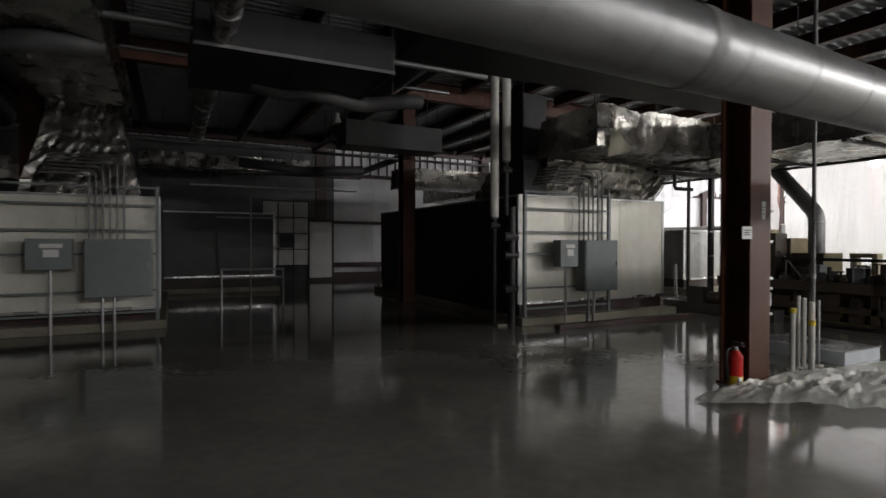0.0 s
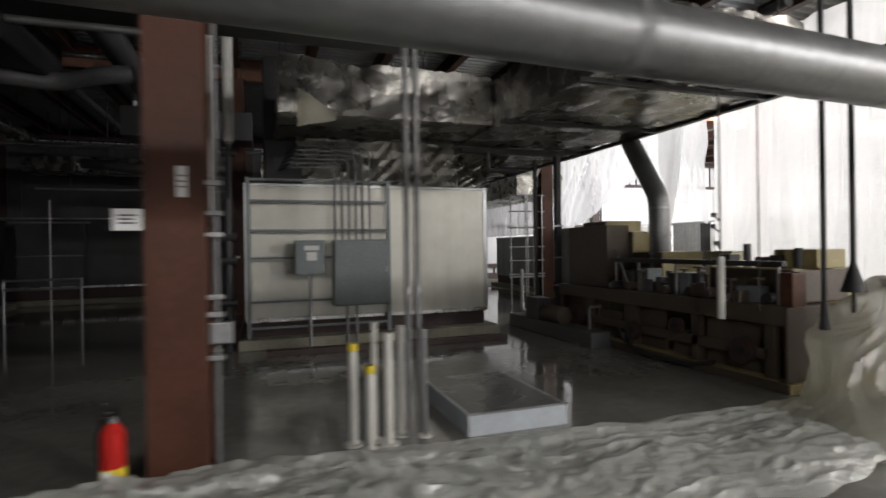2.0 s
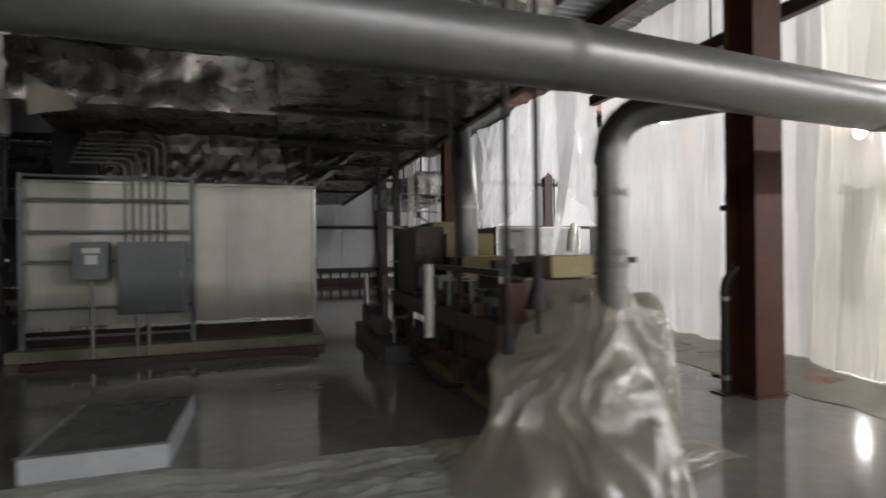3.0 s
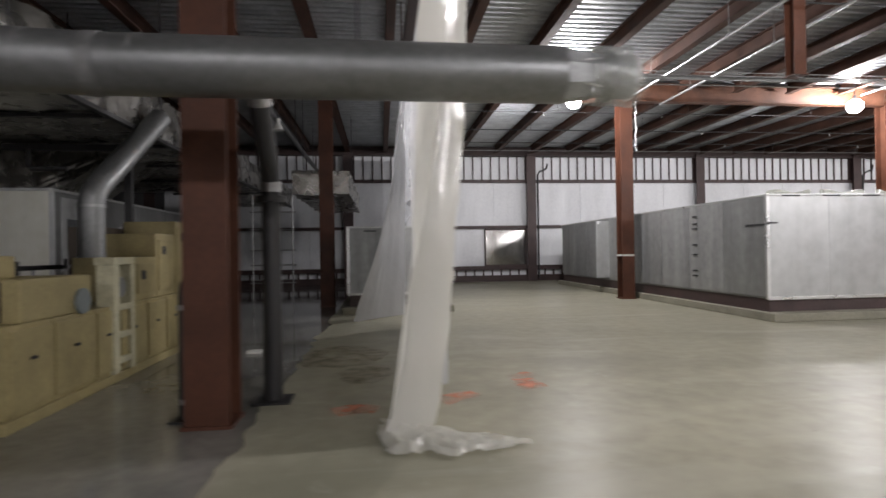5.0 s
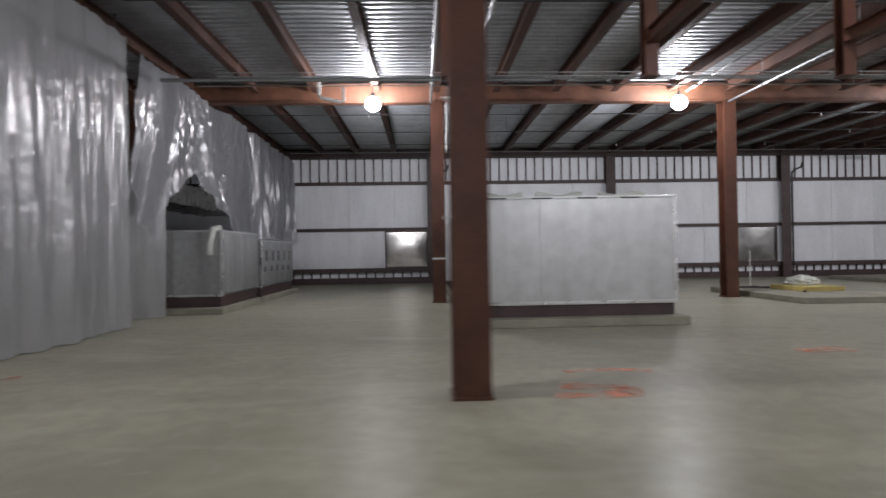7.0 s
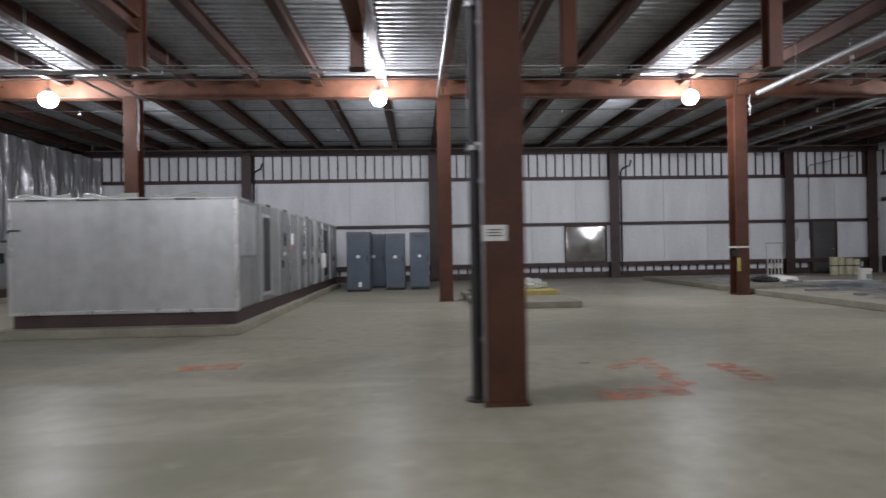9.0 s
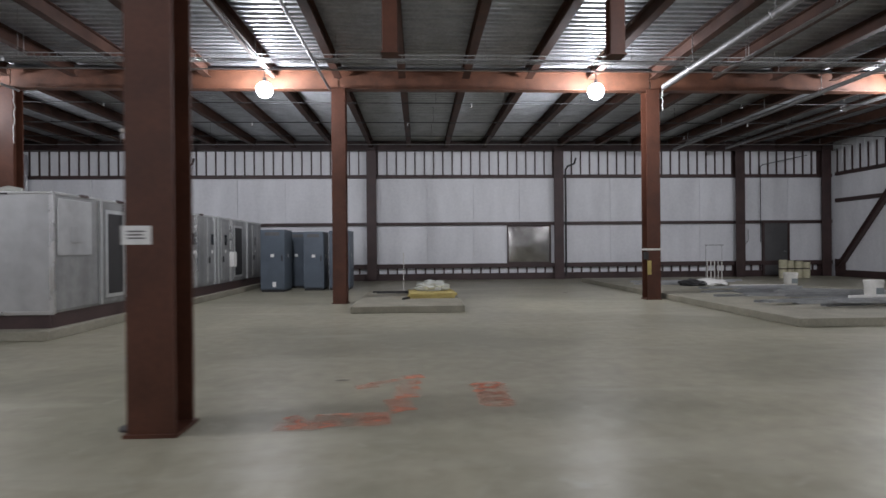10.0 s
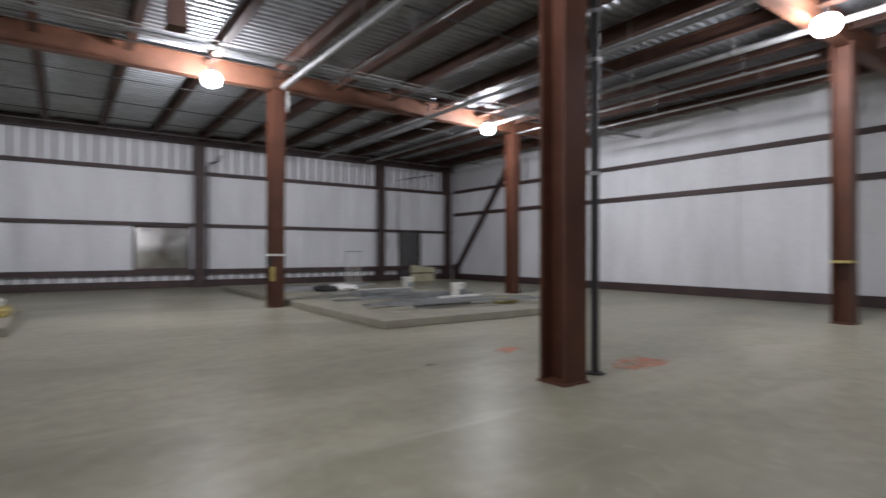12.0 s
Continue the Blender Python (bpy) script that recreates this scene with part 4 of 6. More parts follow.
# ---------------- blue-grey cabinets ----------------
def blue_cabinet(x, y, w, d, h, low_sticker):
    t = thing("equipment_cabinet", x + w / 2, y, 0, "tall blue-grey enamel equipment cabinet with white stickers", "cabinet", "blue-grey cabinets")
    part("body", box(B(), -w / 2, 0.02, 0.05, w / 2, d, h, 0.008), M_BLUEGREY, t)
    part("plinth", box(B(), -w / 2 + 0.02, 0.03, 0, w / 2 - 0.02, d - 0.02, 0.05), M_BLACK, t)
    dr = part("door", box(B(), -w / 2 + 0.012, 0, 0.07, w / 2 - 0.012, 0.022, h - 0.02, 0.006), M_BLUEGREY, t)
    part("vent_slot", box(B(), -w * 0.3, -0.004, h - 0.14, w * 0.3, 0.004, h - 0.06), M_DARKBOX, dr, "dark vent slot")
    part("sticker", box(B(), -0.04, -0.004, h * 0.56, 0.04, 0.0, h * 0.56 + 0.07), M_PAPER, dr, "white sticker")
    if low_sticker:
        part("sticker", box(B(), 0.0, -0.004, 0.12, 0.08, 0.0, 0.24), M_PAPER, dr, "white sticker")
    part("side_sticker", box(B(), w / 2, 0.3, h * 0.55, w / 2 + 0.003, 0.38, h * 0.55 + 0.08), M_PAPER, t, "white sticker")
    part("handle", box(B(), w / 2 - 0.07, -0.02, h * 0.5, w / 2 - 0.045, 0, h * 0.5 + 0.13, 0.004), M_BLACK, dr, "black handle")


blue_cabinet(9.34, 9.65, 0.56, 0.75, 1.46, True)
blue_cabinet(9.6, 10.85, 0.6, 0.8, 1.44, False)
blue_cabinet(10.26, 10.0, 0.48, 0.75, 1.42, False)
blue_cabinet(10.86, 10.05, 0.5, 0.8, 1.44, False)

# ---------------- housekeeping pads and what lies on them ----------------
setting("floor_pad_small", box(B(), 11.98, 5.3, 0, 13.74, 8.3, 0.105, 0.012), M_PAD, "low bare concrete equipment pad", category="pad")
setting("floor_pad_large", box(B(), 17.64, 3.33, 0, 21.6, 12.0, 0.105, 0.012), M_PAD, "wide low concrete equipment pad", category="pad")
for i in range(2):
    t = thing("insulation_board", 13.25 + 0.02 * i, 6.95, 0.105 + 0.045 * i, "yellow rigid insulation board lying on the pad", "insulation board", "insulation boards", rz=3 * i)
    part("board", box(B(), -0.42, -0.42, 0, 0.42, 0.55, 0.044, 0.004), M_BOARD, t)
b = B()
bmesh.ops.create_icosphere(b, subdivisions=4, radius=1.0)
for v in b.verts:
    v.co *= 1 + 0.35 * noise.noise(v.co * 2.3) + 0.15 * noise.noise(v.co * 6)
    v.co = Vector((v.co.x * 0.30, v.co.y * 0.22, max(0.0, v.co.z * 0.12 + 0.07)))
ob = tagged(new("plastic_bundle", mesh_of("plastic_bundle", b, M_HEAP, True)), "crumpled bundle of clear plastic on the yellow boards", "plastic sheet")
ob.location = (13.28, 7.15, 0.194)
for i, (x, y, l, a) in enumerate(((12.1, 7.9, 0.75, 2), (12.2, 7.7, 0.8, -4), (12.75, 6.35, 0.5, 60))):
    t = thing("steel_bar", x, y, 0.105, "thin dark steel bar lying on the pad", "bar", "loose bars", rz=a)
    part("bar", box(B(), 0, -0.015, 0, l, 0.015, 0.03), M_BLACK, t)
t = thing("stub_rod", 12.72, 8.0, 0.105, "thin upright rod standing on the pad", "rod")
part("rod", cyl(B(), (0, 0, 0), (0, 0, 0.8), 0.009, 6), M_PVC, t)


def stud(x, y, l, a, lift):
    t = thing("steel_stud", x, y, 0.105 + lift, "grey galvanised steel framing stud lying in a heap", "steel stud", "loose steel studs", rz=a)
    bb = B()
    box(bb, 0, 0, 0, l, 0.09, 0.004); box(bb, 0, 0, 0.004, l, 0.004, 0.035); box(bb, 0, 0.086, 0.004, l, 0.09, 0.035)
    part("channel", bb, M_STUD, t)


rnd = random.Random(5)
for i in range(22):
    stud(18.2 + rnd.random() * 1.1, 4.1 + rnd.random() * 3.0, 1.3 + rnd.random() * 1.2, rnd.uniform(-9, 14), 0.036 * (i % 3))
for i in range(9):
    stud(19.4 + rnd.random() * 0.7, 4.4 + rnd.random() * 2.0, 1.0 + rnd.random() * 0.8, rnd.uniform(-30, 25), 0.036 * (i % 3))
for i in range(6):
    stud(18.0 + rnd.random() * 0.8, 8.8 + rnd.random() * 1.6, 1.6 + rnd.random() * 0.8, rnd.uniform(-4, 4), 0.0)


def bucket(x, y):
    t = thing("plastic_bucket", x, y, 0.105, "white plastic pail standing on the concrete pad", "bucket", "white buckets")
    part("pail", cyl(B(), (0, 0, 0), (0, 0, 0.32), 0.115, 24, 0.13), M_PVC, t, smooth=True)
    part("rim", cyl(B(), (0, 0, 0.27), (0, 0, 0.31), 0.137, 24), M_PVC, t, smooth=True)
    part("label_patch", box(B(), -0.06, -0.128, 0.1, 0.06, -0.118, 0.2), M_GREYBOX, t, "grey printed patch")


bucket(20.75, 7.8)
bucket(20.32, 5.3)
t = thing("white_plank", 19.7, 8.15, 0.105, "white trim plank lying on the pad", "plank", rz=-6)
part("plank", box(B(), 0, 0, 0, 1.15, 0.1, 0.05, 0.004), M_WHITE, t)
t = thing("white_plank", 19.6, 4.9, 0.18, "white trim plank lying on the studs", "plank", rz=4)
part("plank", box(B(), 0, 0, 0, 1.0, 0.05, 0.04, 0.004), M_WHITE, t)


def sack(name, x, y, z, sx, sy, sz, mat, label, seed):
    b = B()
    bmesh.ops.create_icosphere(b, subdivisions=4, radius=1.0)
    for v in b.verts:
        v.co *= 1 + 0.3 * noise.noise(v.co * 1.8 + Vector((seed, 0, 0))) + 0.1 * noise.noise(v.co * 6)
        v.co = Vector((v.co.x * sx, v.co.y * sy, max(0.0, v.co.z * sz + sz * 0.6)))
    ob = tagged(new(name, mesh_of(name, b, mat, True)), label, "sack")
    ob.location = (x, y, z)


sack("black_sack", 19.15, 8.75, 0.105, 0.28, 0.25, 0.09, M_BLACK, "slumped black plastic sack on the pad", 1)
sack("white_sack", 19.6, 8.85, 0.105, 0.36, 0.28, 0.09, M_WHITE, "crumpled white plastic sack beside the black one", 4)
sack("yellow_scrap", 20.6, 4.3, 0.105, 0.22, 0.16, 0.06, M_BOARD, "scrap of yellow insulation on the pad", 7)
t = thing("pipe_stub_rack", 20.9, 10.9, 0.105, "row of thin white pipe stubs tied by a crossbar", "pipe stubs")
for i in range(5):
    part("stub", cyl(B(), (-0.2 + i * 0.1, 0, 0), (-0.2 + i * 0.1, 0, 0.52), 0.013, 8), M_PVC, t)
part("crossbar", box(B(), -0.24, -0.012, 0.9, 0.24, 0.012, 0.915), M_BLACK, t)
part("support", cyl(B(), (-0.22, 0.03, 0), (-0.22, 0.03, 0.9), 0.006, 6), M_CHROME, t)
part("support", cyl(B(), (0.22, 0.03, 0), (0.22, 0.03, 0.9), 0.006, 6), M_CHROME, t)
for i, x in enumerate((24.05, 24.30, 24.54, 24.80)):
    t = thing("insulation_roll", x, 12.7 + 0.04 * (i % 2), 0.0, "pale greenish insulation roll standing by the steel door", "insulation roll", "insulation rolls")
    part("roll", cyl(B(), (0, 0, 0), (0, 0, 0.55 - 0.025 * i), 0.112, 20), M_BALE, t, smooth=True)
    part("band", cyl(B(), (0, 0, 0.26), (0, 0, 0.30), 0.115, 20), M_TAN, t, "tan paper band", True)
    part("core_hole", cyl(B(), (0, 0, 0.55 - 0.025 * i), (0, 0, 0.553 - 0.025 * i), 0.04, 12), M_BLACK, t, "dark core")


# ---------------- marks on the slab ----------------
def paint_mark(pts, w, label):
    """A sprayed line on the slab."""
    b = B()
    pts = [Vector((*p, 0.004)) for p in pts]
    last = None
    fine = []
    for a, c in zip(pts, pts[1:]):
        for k in range(8):
            fine.append(a.lerp(c, k / 8))
    fine.append(pts[-1])
    for i, p in enumerate(fine):
        d = (fine[min(i + 1, len(fine) - 1)] - fine[max(i - 1, 0)]).normalized()
        nrm = Vector((-d.y, d.x, 0)) * w * (1.5 + 0.9 * noise.noise(p * 9))
        pair = (b.verts.new(p + nrm), b.verts.new(p - nrm))
        if last:
            b.faces.new((last[0], last[1], pair[1], pair[0]))
        last = pair
    tagged(new("paint_mark", mesh_of("paint_mark", b, M_ORANGE)), label, "floor marking", "orange floor marks", "structure")


L = "faded orange spray line marked on the slab"
paint_mark([(12.22, 0.12), (12.5, 0.15), (12.86, 0.19)], 0.055, L)
paint_mark([(12.42, 0.24), (12.85, 0.28)], 0.05, L)
paint_mark([(12.26, 0.30), (12.34, 0.20)], 0.03, L)
for x, y in ((12.93, 0.42), (12.90, 0.56), (12.95, 0.72), (12.96, 0.88), (12.97, 1.04), (12.99, 1.22)):
    paint_mark([(x - 0.09, y - 0.02), (x + 0.07, y + 0.02)], 0.045, L)
paint_mark([(12.58, 0.93), (12.72, 0.99)], 0.035, L)
paint_mark([(12.66, 1.02), (12.9, 1.14)], 0.03, L)
for y in (0.50, 0.64, 0.78, 0.92):
    paint_mark([(13.53 + 0.09 * math.cos(a), y + 0.07 * math.sin(a)) for a in np.linspace(0, 6.28, 9)], 0.026, "faded orange digit sprayed on the slab")
paint_mark([(9.0, 1.4), (9.5, 1.45)], 0.05, L)
paint_mark([(9.05, 1.3), (9.5, 1.32)], 0.03, L)
paint_mark([(1.96, 0.62), (2.16, 0.64)], 0.05, L)
paint_mark([(1.97, 0.76), (2.13, 0.78)], 0.05, L)
paint_mark([(1.98, 0.90), (2.17, 1.0)], 0.045, L)
paint_mark([(1.35, 0.35), (1.62, 0.5)], 0.06, L)
paint_mark([(0.68, 0.20), (0.80, 0.26), (0.95, 0.22)], 0.06, L)
paint_mark([(6.35, 0.05), (6.9, 0.05), (6.9, 0.25), (6.45, 0.3)], 0.05, L)
paint_mark([(6.6, 0.75), (6.95, 0.8), (7.3, 0.7)], 0.035, L)
paint_mark([(17.8, 1.3), (18.1, 1.42)], 0.06, L)
paint_mark([(18.15, 0.1), (18.5, 0.3), (18.75, 0.28)], 0.07, L)
paint_mark([(18.3, 0.05), (18.8, 0.15)], 0.05, L)
for i, (x, y, r) in enumerate(((12.45, 1.15, 0.03), (16.9, 1.2, 0.035), (4.4, -1.5, 0.03), (16.2, 8.5, 0.04))):
    b = B()
    ring = [b.verts.new((x + r * 1.6 * (1 + 0.35 * noise.noise((a, i, 0))) * math.cos(a), y + r * 0.8 * (1 + 0.35 * noise.noise((a, i, 3))) * math.sin(a), 0.004)) for a in np.linspace(0, 6.0, 16)]
    b.faces.new(ring)
    tagged(new("floor_stain", mesh_of("floor_stain", b, M_STAIN)), "small dark stain on the concrete slab", "stain", "floor stains", "structure")

for i, (x, y, rx, ry) in enumerate(((0.62, 2.0, 0.42, 0.55), (0.85, 1.2, 0.22, 0.3))):
    b = B()
    b.faces.new([b.verts.new((x + rx * (1 + 0.4 * noise.noise((math.cos(a) * 2, math.sin(a) * 2, i))) * math.cos(a), y + ry * (1 + 0.4 * noise.noise((math.cos(a) * 2, math.sin(a) * 2, i + 5))) * math.sin(a), 0.006)) for a in np.linspace(0, 6.1, 28)])
    tagged(new("floor_stain", mesh_of("floor_stain", b, M_RUST)), "yellow-brown rusty stain on the pale slab", "stain", "floor stains", "structure")

# ---------------- dark hall: extinguisher, posts, pan ----------------
t = thing("fire_extinguisher", -6.06, 0.02, 0, "red fire extinguisher with a yellow label standing on the floor", "fire extinguisher")
bb = cyl(B(), (0, 0, 0.0), (0, 0, 0.27), 0.05, 24)
cyl(bb, (0, 0, 0.27), (0, 0, 0.315), 0.05, 24, 0.022)
cy = part("cylinder", bb, M_RED, t, "red enamel cylinder", True)
part("label_band", cyl(B(), (0, 0, 0.05), (0, 0, 0.125), 0.0508, 24, caps=False), M_YELLOW, cy, "yellow label")
part("white_patch", box(B(), -0.035, -0.0525, 0.05, 0.0, -0.04, 0.12), M_PAPER, cy, "white printed patch")
part("valve", cyl(B(), (0, 0, 0.315), (0, 0, 0.345), 0.018, 12), M_CHROME, t, "brass valve")
part("lever", box(B(), -0.015, -0.06, 0.345, 0.015, 0.03, 0.357, 0.003), M_BLACK, t)
part("lever", box(B(), -0.012, -0.055, 0.366, 0.012, 0.03, 0.378, 0.003), M_BLACK, t)
part("hose", tube(B(), [(0.0, 0.02, 0.335), (-0.05, 0.03, 0.32), (-0.066, 0.03, 0.25), (-0.062, 0.02, 0.1)], 0.009, 8), M_BLACK, t, "black hose", True)

for i, (x, y, h, r, band, mat) in enumerate(((-4.91, 0.10, 0.45, 0.024, True, "p"), (-4.86, 0.24, 0.65, 0.016, False, "p"), (-4.98, 0.22, 0.55, 0.022, True, "p"), (-4.80, 0.16, 0.60, 0.024, False, "p"), (-4.70, 0.28, 0.62, 0.02, False, "p"), (-4.58, 0.22, 0.6, 0.013, False, "z"))):
    t = thing("pipe_stub", x, y, 0, "upright white plastic pipe stub rising from the floor", "pipe", "pipe stubs")
    part("pipe", cyl(B(), (0, 0, 0), (0, 0, h), r, 16), M_PVC if mat == "p" else M_CHROME, t, smooth=True)
    if band:
        part("tape", cyl(B(), (0, 0, h - 0.04), (0, 0, h), r + 0.004, 16), M_YELLOW, t, "yellow tape")
    part("floor_flange", cyl(B(), (0, 0, 0), (0, 0, 0.012), r + 0.03, 16), M_PVC, t)
for x, y in ((-4.67, 0.22), (-4.60, 0.26)):
    t = thing("tall_conduit", x, y, 0, "tall thin zinc conduit rising to the roof", "conduit", "tall conduits")
    part("pipe", cyl(B(), (0, 0, 0), (0, 0, DECK), 0.016, 10), M_DUCTBAND, t, smooth=True)
    part("coupling", cyl(B(), (0, 0, 0.8), (0, 0, 0.84), 0.022, 10), M_CHROME, t)
for z in (0.55, 0.75, 0.83, 1.12, 1.22, 1.36):
    t = thing("column_clip", -5.655, 0.04, z, "small bright conduit clip on the column edge", "clip", "clips")
    part("clip", box(B(), -0.02, -0.02, 0, 0.05, 0.02, 0.022, 0.003), M_CHROME, t)
t = thing("column_conduit", -5.64, 0.10, 0, "thin conduit running up the column", "conduit")
part("conduit", cyl(B(), (0, 0, 0), (0, 0, 3.8), 0.012, 8), M_DUCTBAND, t)
part("junction_box", box(B(), -0.03, -0.05, 0.62, 0.07, 0.02, 0.72, 0.006), M_CHROME, t, "small bright junction box")

t = thing("sheet_metal_pan", -4.05, 0.11, 0, "shallow blue-grey sheet metal duct piece lying on the floor", "duct piece")
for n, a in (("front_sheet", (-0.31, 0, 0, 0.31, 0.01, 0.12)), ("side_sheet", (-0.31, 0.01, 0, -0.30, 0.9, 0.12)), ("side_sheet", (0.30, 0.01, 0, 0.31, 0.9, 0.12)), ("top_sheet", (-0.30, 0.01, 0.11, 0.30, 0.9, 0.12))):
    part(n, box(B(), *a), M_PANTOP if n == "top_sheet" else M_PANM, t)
part("flange", box(B(), -0.32, -0.01, 0.118, 0.32, 0.0, 0.13), M_CHROME, t)

# ---------------- plastic heap on the floor ----------------
def heap(name, x0, x1, front, back, height, seed, label, mat):
    """Crumpled sheeting with long folds; front, back: its edges as functions of x."""
    b = B()
    nx, ny = int((x1 - x0) / 0.018), 64
    g = []
    for i in range(nx + 1):
        u = i / nx
        row = []
        for j in range(ny + 1):
            v = j / ny
            x = x0 + u * (x1 - x0)
            y0, y1 = front(x), back(x)
            p = Vector((x, y0 + v * (y1 - y0), 0))
            tall = height * (1.0 - 0.55 * min(1.0, max(0.0, (x - x0 - 1.2) / 1.2)))
            edge = min(1.0, 9 * min(u, 1 - u)) ** 0.6 * math.sin(math.pi * (0.04 + 0.92 * v)) ** 0.5
            ridge = 1 - abs(noise.noise((p.x * 1.2 + p.y * 1.5, p.y * 4.5 - p.x * 0.7, seed)))
            fold = 1 - abs(noise.noise((p.x * 3.0 - p.y * 3.5, p.y * 9 + p.x * 1.6, seed + 5)))
            long = 1 - abs(noise.noise((p.x * 0.55 + p.y * 0.4, p.y * 8 - p.x * 0.5, seed + 7)))
            z = 0.01 + tall * edge * (0.46 + 0.13 * ridge ** 3 + 0.12 * fold ** 5 + 0.24 * long ** 8 + 0.30 * noise.noise((p.x * 1.1, p.y * 1.6, seed)))
            z += tall * edge * (0.13 * (1 - 2 * abs(noise.noise((p.x * 6 + p.y * 5, p.y * 13 - p.x * 3, seed + 11)))) + 0.07 * (1 - 2 * abs(noise.noise((p.x * 15 - p.y * 9, p.y * 22 + p.x * 6, seed + 13)))))
            tube_fold = math.exp(-((v - 0.95) / 0.035) ** 2) + 0.8 * math.exp(-((v - 0.86) / 0.03) ** 2)
            z += 0.05 * edge * tube_fold * (0.7 + 0.5 * noise.noise((p.x * 1.3, 3, seed)))
            dy = (1 - v) * 0.12 * noise.noise((p.x * 1.5, 0, seed + 2)) + 0.03 * noise.noise((p.x * 4, 0, seed + 2))
            row.append(b.verts.new((p.x + 0.06 * noise.noise((p.x * 2, p.y * 3, seed + 9)), p.y + dy, max(0.008, z))))
        g.append(row)
    for i in range(nx):
        for j in range(ny):
            b.faces.new((g[i][j], g[i + 1][j], g[i + 1][j + 1], g[i][j + 1]))
    return tagged(new(name, mesh_of(name, b, mat, True)), label, "plastic sheet")


def sheet_front(x):
    """The near edge of the long heap, which widens away from the column."""
    return -0.10 - 1.0 * min(1.0, max(0.0, (x + 6.55) / 1.3)) ** 0.9 + 0.25 * max(0.0, x + 3.3)


heap("plastic_sheet", -6.55, -2.2, sheet_front, lambda x: -0.04 - 0.03 * (x + 5), 0.175, 2, "long crumpled heap of clear plastic sheeting on the floor", M_HEAP)
heap("plastic_sheet", -2.6, -1.05, lambda x: -0.92 + 0.1 * (x + 2.6), lambda x: -0.12, 0.08, 8, "crumpled clear plastic sheeting at the machine's foot", M_DRAPE)


def drape(cx, cy, apex, seed, label):
    """A sheet thrown over the machine's end, its folds fanning out and trailing away along the floor."""
    b = B()
    n, m = 220, 46
    rings = []
    for j in range(m + 1):
        v = j / m
        row = []
        for i in range(n):
            a = 2 * math.pi * i / n
            ca, sa = math.cos(a), math.sin(a)
            west = max(0.0, -math.cos(a - 0.45)) ** 1.4
            w = a + 0.7 * noise.noise((ca * 1.3, sa * 1.3, seed + v * 1.6)) + 0.5 * v
            fold = 1 - 2 * abs(noise.noise((math.cos(w) * 2.4, math.sin(w) * 2.4, seed + 1.4 * v)))
            fine = 1 - 2 * abs(noise.noise((math.cos(w) * 6.5, math.sin(w) * 6.5, seed + 3 + 3.0 * v)))
            big = noise.noise((ca * 1.5, sa * 1.5, seed + v * 2.2))
            reach = 0.34 + 0.75 * west
            r = reach * (0.14 + 0.86 * v ** (0.55 + 0.9 * west)) * (1 + 0.35 * big) + (0.15 + 0.35 * v) * (0.16 * fold + 0.06 * fine)
            drop = v ** (2.2 - 1.5 * west)
            z = apex * (1 - drop) * (1 + 0.16 * big) + (0.16 * fold + 0.06 * fine) * v * (1.05 - v) + 0.10 * max(0.0, v - 0.8) * max(0.0, big) * 5
            row.append(b.verts.new((cx + r * ca, cy + r * sa * 0.9, max(0.008, z))))
        rings.append(row)
    for p, q in zip(rings, rings[1:]):
        for i in range(n):
            b.faces.new((p[i], p[(i + 1) % n], q[(i + 1) % n], q[i]))
    b.faces.new(rings[0])
    tagged(new("draped_plastic", mesh_of("draped_plastic", b, M_DRAPE, True)), label, "plastic sheet")


drape(-1.66, -0.42, 0.80, 3, "bunched clear plastic sheeting draped over the machine end")
t = thing("hoop_stand", -1.62, -0.42, 0, "black steel hoop stand under the draped plastic", "steel stand")
part("hoop", tube(B(), [(-0.16, -0.12, 0), (-0.15, -0.12, 0.6), (-0.1, -0.12, 0.66), (0.12, -0.12, 0.68), (0.18, -0.12, 0.6), (0.2, -0.12, 0)], 0.014, 8), M_BLACK, t, smooth=True)
part("crossbar", cyl(B(), (-0.15, -0.12, 0.42), (0.19, -0.12, 0.47), 0.012, 8), M_BLACK, t)

# ---------------- machine line ----------------
mt = thing("packing_machine", -1.5, 1.6, 0, "long beige enamel machine with cabinets, motors and upright housings", "machine")
part("plinth", box(B(), -0.5, -1.55, 0, 0.42, 1.55, 0.07, 0.006), M_BEIGE, mt)
yy = -1.5
for w in (0.42, 0.5, 0.36, 0.5, 0.42, 0.42, 0.38):
    cabt = part("cabinet", box(B(), 0.02, yy + 0.004, 0.07, 0.40, yy + w - 0.004, 0.60, 0.008), M_BEIGE, mt)
    part("door", box(B(), 0.40, yy + 0.02, 0.10, 0.415, yy + w - 0.02, 0.57, 0.006), M_BEIGE, cabt)
    part("latch", box(B(), 0.413, yy + w / 2 - 0.03, 0.38, 0.422, yy + w / 2 + 0.03, 0.40), M_BLACK, cabt, "black latch slot")
    yy += w
part("bed", box(B(), -0.48, -1.5, 0.46, 0.02, 1.5, 0.60, 0.01), M_TAN, mt, "machine bed, darkened for the shade on its west side")
for y in (-1.4, -0.7, 0.1, 0.8, 1.4):
    part("leg", box(B(), -0.47, y, 0.07, -0.40, y + 0.08, 0.46, 0.006), M_TAN, mt)
part("cross_beam", box(B(), -0.47, -1.35, 0.2, -0.43, 1.4, 0.28, 0.004), M_TAN, mt)
h1 = part("front_housing", box(B(), -0.25, -1.38, 0.60, 0.40, -0.62, 0.86, 0.015), M_BEIGE, mt)
part("motor", cyl(B(), (0.2, -0.75, 0.68), (0.42, -0.75, 0.68), 0.09, 20), M_GREYBOX, h1, "grey motor", True)
